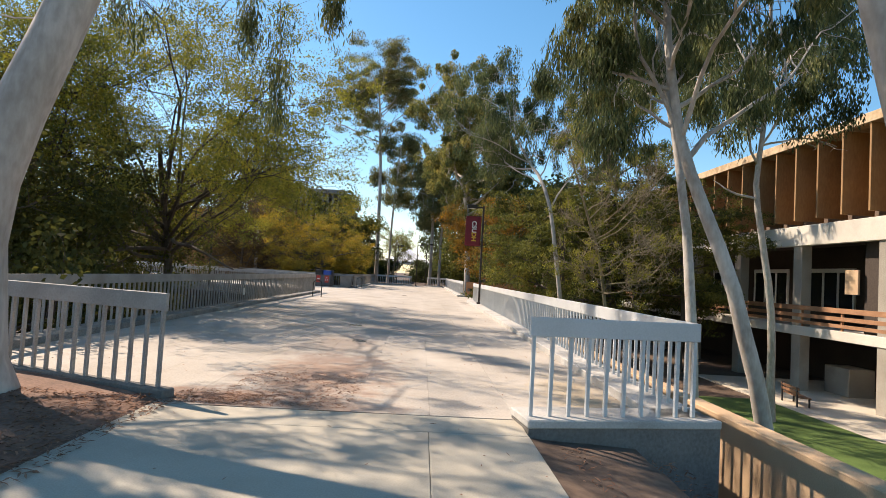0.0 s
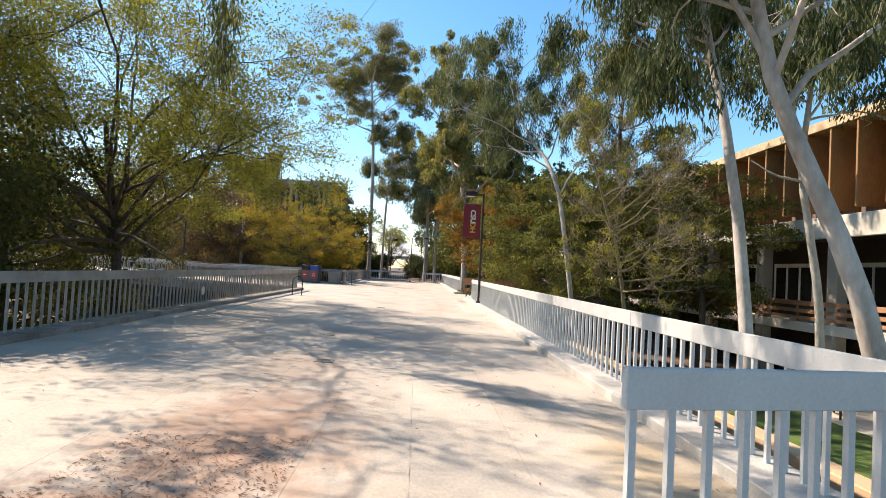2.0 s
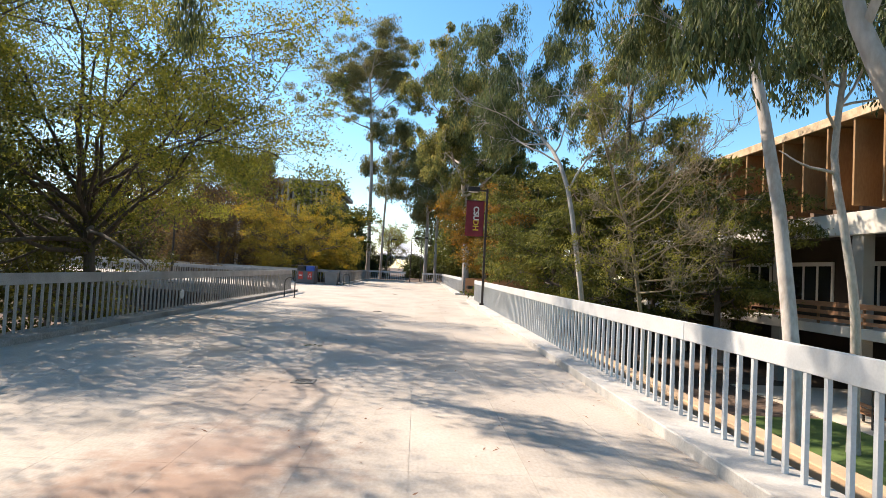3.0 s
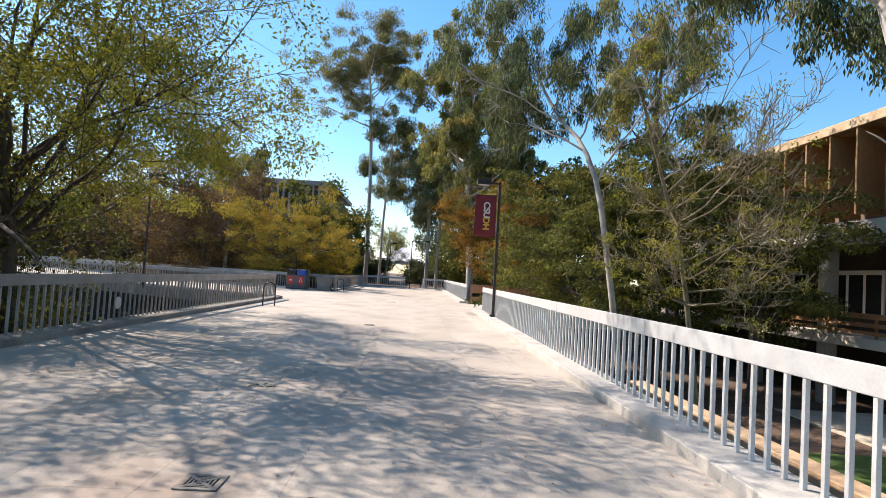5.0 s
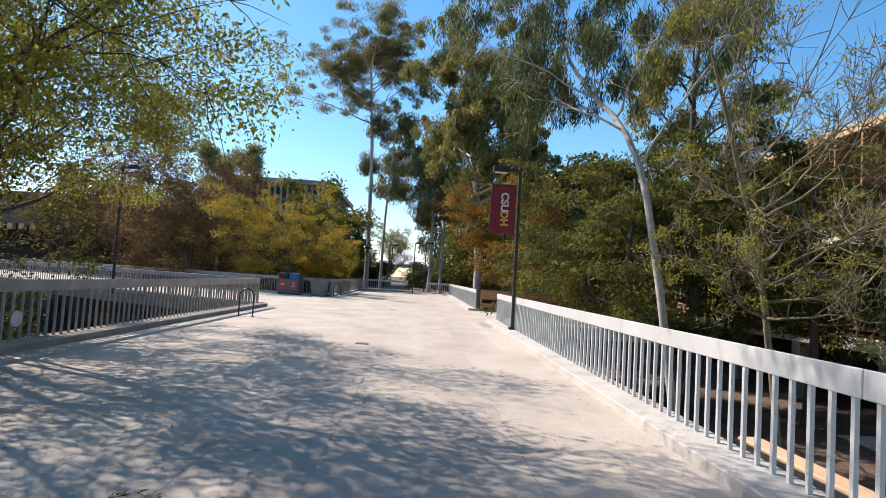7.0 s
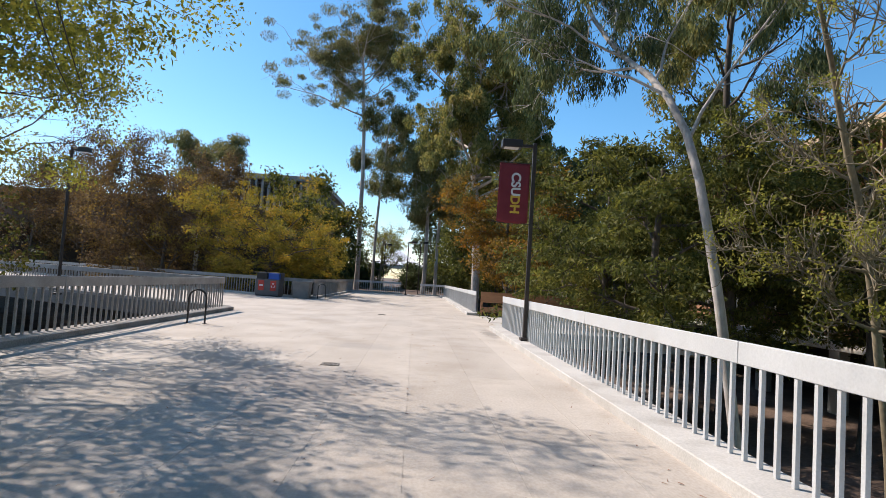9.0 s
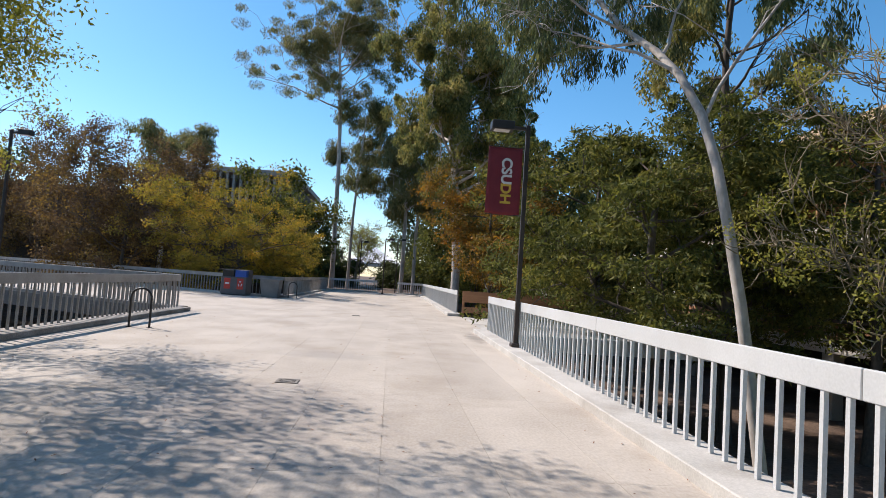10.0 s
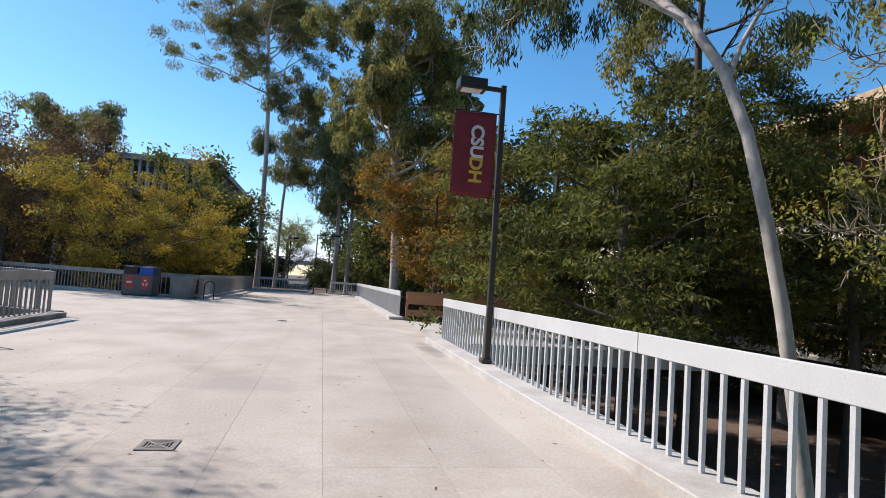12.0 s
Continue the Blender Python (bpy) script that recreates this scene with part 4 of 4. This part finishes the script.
for x, y, h, sd in ((-16.0, 61.5, 8.3, 37), (-17.5, 57.0, 7.5, 33), (-22.0, 60.0, 8.8, 34), (-28.0, 65.5, 8.8, 35), (-34.0, 68.0, 8.0, 36)):
    tree("autumn_tree", "bushy tree with thin rust and yellow leaves", [(x, y, LOW), (x, y, 1), (x + 0.3, y, h)],
         fan(14, (0.4, 1.0), (0.1, 0.9), (2.6, 4.2), R), DARK_BARK, RUST_LEAF, sd, radius=0.16, sub=6, twigs=6, bare=0.25, clump=44, spread=(0.36, 0.36, 0.34), length=0.17, width=0.05, hang=0.4, group="autumn trees")
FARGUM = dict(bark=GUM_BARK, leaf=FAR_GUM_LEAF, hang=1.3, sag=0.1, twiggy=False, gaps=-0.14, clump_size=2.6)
tree("gum_tree", "very tall gum tree with high open crown", [(-5.9, 80, -0.4), (-5.95, 80, 8), (-6.3, 80, 17), (-6.8, 80, 23), (-7.2, 80, 28)],
     [(0.62, (-1, 0, 0.5), 11), (0.68, (-1, -0.3, 0.8), 10), (0.72, (-0.9, 0.4, 0.6), 9), (0.7, (0.9, 0.2, 0.6), 6.5), (0.8, (0.8, -0.3, 0.8), 6)] + fan(14, (0.76, 1.0), (0.2, 0.9), (4.5, 7.0), R, (-0.2, 0), 0.5), seed=41, radius=0.27, sub=5, twigs=5, clump=170, spread=(0.5, 0.5, 0.3), length=0.28, width=0.045, **FARGUM)
tree("gum_tree", "gum tree rising behind the autumn trees", [(-19.0, 67, LOW), (-18.9, 67, 4), (-19.0, 67, 9), (-19.2, 67, 12)],
     fan(10, (0.72, 1.0), (0.1, 0.8), (2.0, 3.4), R), seed=47, radius=0.2, sub=4, twigs=4, clump=130, spread=(0.45, 0.45, 0.35), length=0.28, width=0.045, **FARGUM)
tree("gum_tree", "tall leafy gum tree beside the far trunk", [(-4.4, 82, -0.4), (-4.3, 82, 8), (-4.0, 82, 14), (-3.6, 82, 20)],
     fan(12, (0.45, 1.0), (0.1, 0.8), (3.0, 4.6), R), seed=42, radius=0.17, sub=5, twigs=4, clump=150, spread=(0.48, 0.48, 0.38), length=0.32, width=0.05, **FARGUM)
tree("gum_tree", "large gum tree hanging over the walk", [(5.2, 57, LOW), (5.0, 57, 3), (4.6, 57, 9), (3.8, 57, 14), (3.2, 57, 20)],
     fan(20, (0.42, 1.0), (0.0, 0.8), (3.6, 5.6), R) + fan(14, (0.4, 0.8), (0.0, 0.6), (4.0, 6.5), np.random.default_rng(77), (1.0, -0.2), 1.2), bark=GUM_BARK, leaf=GUM_LEAF, hang=1.6, sag=0.16, seed=43, radius=0.32, sub=5, twigs=5, clump=230, spread=(0.32, 0.32, 0.36), length=0.22, width=0.05, gaps=-0.14, clump_size=2.2)
tree("gum_tree", "gum tree with twin pale trunks", [(1.5, 78, -0.4), (1.6, 78, 6), (1.4, 78, 12), (1.8, 78, 17)],
     fan(12, (0.45, 1.0), (0.0, 0.8), (2.6, 4.2), R), seed=44, radius=0.24, sub=5, twigs=4, clump=150, spread=(0.48, 0.48, 0.38), length=0.32, width=0.05, **FARGUM)
tree("gum_tree", "gum tree with pale trunk at the walk's end", [(2.9, 79, -0.4), (2.8, 79, 6), (3.2, 79, 11), (3.4, 79, 15)],
     fan(10, (0.5, 1.0), (0.0, 0.8), (2.6, 4.0), R), seed=45, radius=0.2, sub=5, twigs=4, clump=170, spread=(0.62, 0.62, 0.5), length=0.32, width=0.05, **FARGUM)
tree("gum_tree", "tall gum tree behind the bent trunk", [(13.0, 37, LOW), (12.8, 37, 4), (12.4, 37, 9), (12.7, 37, 14.5)],
     fan(12, (0.6, 1.0), (0.1, 0.8), (2.4, 4.0), R), seed=46, radius=0.2, sub=5, twigs=4, clump=210, gaps=-0.12, clump_size=2.0, bark=DARK_BARK, leaf=GUM_LEAF, hang=1.4, sag=0.15, length=0.22, width=0.036, spread=(0.28, 0.28, 0.34))
for x, y, h, sd in ((-12, 74, 9, 51), (-9.5, 76, 7, 52), (8.5, 70, 9, 54), (11, 80, 12, 55), (6.5, 88, 11, 56)):
    tree("far_tree", "dark green tree beyond the railings", [(x, y, LOW if y < 72 else -0.4), (x, y, 2), (x + 0.3, y, h)],
         fan(14, (0.3, 1.0), (0.0, 0.8), (2.4, 3.8), R), DARK_BARK, FERN_LEAF, sd, radius=0.2, sub=5, twigs=5, clump=28, spread=(0.7, 0.7, 0.5), length=0.34, width=0.1, hang=0.5, group="far trees", twiggy=False)

for k, (x, y, h) in enumerate(((-34, 100, 13), (-26, 118, 11), (-18, 122, 12), (-12, 112, 9), (6, 105, 12), (12, 95, 13), (16, 88, 12), (18, 74, 11), (20, 104, 14), (28, 92, 13), (3, 128, 12), (-45, 92, 12), (11, 62, 8), (14.5, 54, 9))):
    tree("far_tree", "dark green tree in the distance", [(x, y, LOW if y < 72 else -0.4), (x, y, 2), (x + 0.3, y, h)],
         fan(13, (0.22, 1.0), (0.0, 0.8), (3.0, 4.6), R), DARK_BARK, FAR_LEAF, 70 + k, radius=0.24, sub=4, twigs=4, clump=30, spread=(0.6, 0.6, 0.5), length=0.42, width=0.14, hang=0.6, group="far trees", twiggy=False)
for k, (x, y) in enumerate(((-9.5, 90), (-6.5, 95), (3.5, 96), (6.5, 92), (0.5, 101), (-12.5, 84), (9.5, 84))):
    tree("bush", "dark clipped bush at the end of the walk", [(x, y, -0.4), (x, y, 0.6), (x + 0.2, y, 2.0)],
         fan(10, (0.2, 1.0), (0.0, 0.5), (1.6, 2.4), R), DARK_BARK, FAR_LEAF, 95 + k, category="bush", radius=0.1, sub=4, twigs=4, clump=50, spread=(0.45, 0.45, 0.3), length=0.28, width=0.08, hang=0.4, group="far bushes", twiggy=False)
tree("bare_tree", "pale leafless tree before the marquee", [(-4.2, 92, -0.4), (-4.2, 92, 1.6), (-4.0, 92, 4.0), (-3.8, 92, 6.5)],
     fan(12, (0.35, 1.0), (0.2, 1.0), (2.4, 3.6), R), PALE_TWIG, LIME_LEAF, 90, radius=0.2, sub=9, twigs=11, clump=14, spread=(0.25, 0.25, 0.2), length=0.14, width=0.04, bare=0.35, thick=1.6)


# ---- small things of the court and the walk ----
def bench(x, y, z, turn):
    root = thing("bench", "dark slatted bench at the edge of the court", "bench")
    root.location, root.rotation_euler.z = (x, y, z), radians(turn)
    for k in range(3):
        part("seat_slat", boxed(-0.9, 0.9, -0.25 + 0.17 * k, -0.11 + 0.17 * k, 0.42, 0.46, 0.006), BOARD, root)
    for k in range(2):
        part("back_slat", boxed(-0.9, 0.9, 0.27, 0.31, 0.58 + 0.17 * k, 0.71 + 0.17 * k, 0.006), BOARD, root)
    for s in (-0.75, 0.75):
        part("leg", boxed(s - 0.04, s + 0.04, -0.25, -0.19, 0, 0.42), BLACK, root)
        part("back_leg", boxed(s - 0.04, s + 0.04, 0.27, 0.33, 0, 0.9), BLACK, root)


bench(18.4, 26.2, LOW + 0.05, 80)


def agave(x, y, z, seed):
    root = thing("agave", "spiky grey-green agave in the lawn bed", "plant", "agaves")
    root.location = (x, y, z)
    rng = np.random.default_rng(seed)
    v, f = [], []
    for k in range(34):
        a, up, long = rng.uniform(0, 6.28), rng.uniform(0.25, 1.3), rng.uniform(0.4, 0.75)
        d = np.array([math.cos(a) * math.cos(up), math.sin(a) * math.cos(up), math.sin(up)])
        w = np.array([-math.sin(a), math.cos(a), 0]) * 0.035
        n = len(v)
        v += [-w, w, d * long * 0.5 + w * 1.2, d * long * 0.5 - w * 1.2, d * long + np.array([0, 0, -0.05])]
        f += [(n, n + 1, n + 2), (n, n + 2, n + 3), (n + 3, n + 2, n + 4)]
    fast_mesh("rosette", np.array(v), np.array(f), FERN_LEAF, root)


for k, (x, y) in enumerate(((8.3, 13.4), (8.8, 15.8), (7.6, 17.5), (7.2, 20.0))):
    agave(x, y, LOW + 0.05, k)


def scatter(name, label, material, spots, count, size, thick, seed):
    """Loose flat litter: small bent slivers lying flat within rectangles x0, x1, y0, y1, z."""
    rng = np.random.default_rng(seed)
    area = np.array([(b - a) * (d - c) for a, b, c, d, z in spots])
    pick = rng.choice(len(spots), count, p=area / area.sum())
    box_ = np.array(spots)[pick]
    u = rng.random((count, 2))
    c = np.stack([box_[:, 0] + u[:, 0] * (box_[:, 1] - box_[:, 0]), box_[:, 2] + u[:, 1] * (box_[:, 3] - box_[:, 2]), box_[:, 4] + rng.uniform(0.003, thick, count)], 1)
    a = rng.uniform(0, 6.28, count)
    d = np.stack([np.cos(a), np.sin(a), rng.normal(0, 0.25, count)], 1) * (size * rng.uniform(0.4, 1.4, (count, 1)))
    w = np.stack([-np.sin(a), np.cos(a), rng.normal(0, 0.3, count)], 1) * (size * 0.22 * rng.uniform(0.5, 1.3, (count, 1)))
    lift = np.array([0, 0, size * 0.12])
    quad = np.stack([c - d, c + w + lift, c + d, c - w + lift], 1).reshape(-1, 3)
    quad[:, 2] = np.maximum(quad[:, 2], np.repeat(box_[:, 4], 4) + 0.002)
    ob = fast_mesh(name, quad, np.arange(count * 4).reshape(-1, 4), material, None)
    return tagged(ob, label, "litter", kind="stuff")


bed = bmesh.new()
n = 16
rows = []
rng = np.random.default_rng(8)
for i in range(n + 1):
    x = -9.0 + 6.6 * i / n
    back = 6.40 + (-2.45 - x) * 0.4026 if x > -6.3 else 7.95
    edge = -0.07 if i == n else 0.0
    rows.append([bed.verts.new((x, y, z + edge + rng.normal(0, 0.012))) for y, z in ((2.2, -0.12), (3.4, 0.0), (4.6, 0.03), (5.6, 0.05), (back - 0.06, 0.06), (back, -0.3))])
for i in range(n):
    for j in range(5):
        bed.faces.new((rows[i][j], rows[i + 1][j], rows[i + 1][j + 1], rows[i][j + 1]))
tagged(part("mulch_bed", bed, MULCH, None), "red-brown bark mulch bed round the gum trunk", "mulch bed", kind="structure")
scatter("bark_litter", "red-brown bark and leaf litter on the mulch bed", DRY_LEAF, [(-7.5, -2.45, 3.2, 6.3, 0.05), (-2.5, -2.2, 2.5, 6.2, 0.0)], 6000, 0.045, 0.03, 1)
scatter("soil_litter", "dry leaves and bark on the bare soil", DRY_LEAF, [(1.65, 3.1, 1.0, 5.6, -0.2), (1.65, 2.2, 1.0, 5.6, -0.12)], 1500, 0.04, 0.03, 2)
scatter("bark_crumbs", "bark crumbs swept over the deck's near end", DRY_LEAF, [(-2.5, -1.3, 6.25, 6.8, 0), (-2.3, -0.6, 6.25, 7.0, 0), (-1.9, -0.3, 6.3, 8.4, 0), (-2.5, -1.4, 6.25, 6.6, 0)], 3000, 0.022, 0.008, 3)
scatter("fallen_leaves", "single fallen leaves scattered over the deck", DRY_LEAF, [(-6.0, 3.2, 6.4, 36, 0), (2.7, 3.22, 6.4, 34, 0), (-2.4, 1.6, 0, 6, 0)], 520, 0.03, 0.01, 4)
# a fallen sprig on the deck
rng = np.random.default_rng(6)
v, f = leaves(np.array([(-1.45, 15.95, 0.012), (-1.25, 15.98, 0.012)]), (0.08, 0.05, 0.004), 18, 0.1, 0.009, 0.0, rng)
v[:, 2] = np.clip(v[:, 2], 0.003, 0.03)
tagged(fast_mesh("fallen_sprig", v, f, FERN_LEAF, None), "small green gum sprig fallen on the deck", "sprig")


def disc_plate(x, y, z):
    root = thing("round_plate", "round pale plate fixed to the balusters", "plate")
    root.location = (x, y, z)
    part("disc", rod(bmesh.new(), (0, 0, 0), (0.012, 0, 0), 0.14, sides=24), PAINT, root)


disc_plate(-6.33, 21.95, 0.5)
for x, y, h in ((-0.2, 70.5, 5.2), (-3.2, 84.0, 6.0), (1.0, 76.0, 6.0)):
    lamp_post("dark lamp post at the far end of the walk", x, y, 0.0 if y < 74 else -0.4, h, 0.8)

# ---- deck slabs ----
XS = [-5.99, -5.0, -4.06, -3.12, -2.18, -1.24, -0.27, 0.61, 1.58, 2.55, 3.2]
y, mesh_of = 6.21, {}
while y < 74:
    y1 = min(y + 3.1, 75.0)
    for a, b in zip(XS[:-1], XS[1:]):
        key = (round(b - a, 3), round(y1 - y, 3))
        if key not in mesh_of:
            mesh_of[key] = part("slab", boxed(0.0014, b - a - 0.0014, 0.0012, y1 - y - 0.0012, -0.009, 0.0), CONCRETE, deck)
            mesh_of[key].location = (a, y, 0)
        else:
            again(mesh_of[key], deck, Matrix.Translation((a, y, 0)))
    y += 3.1
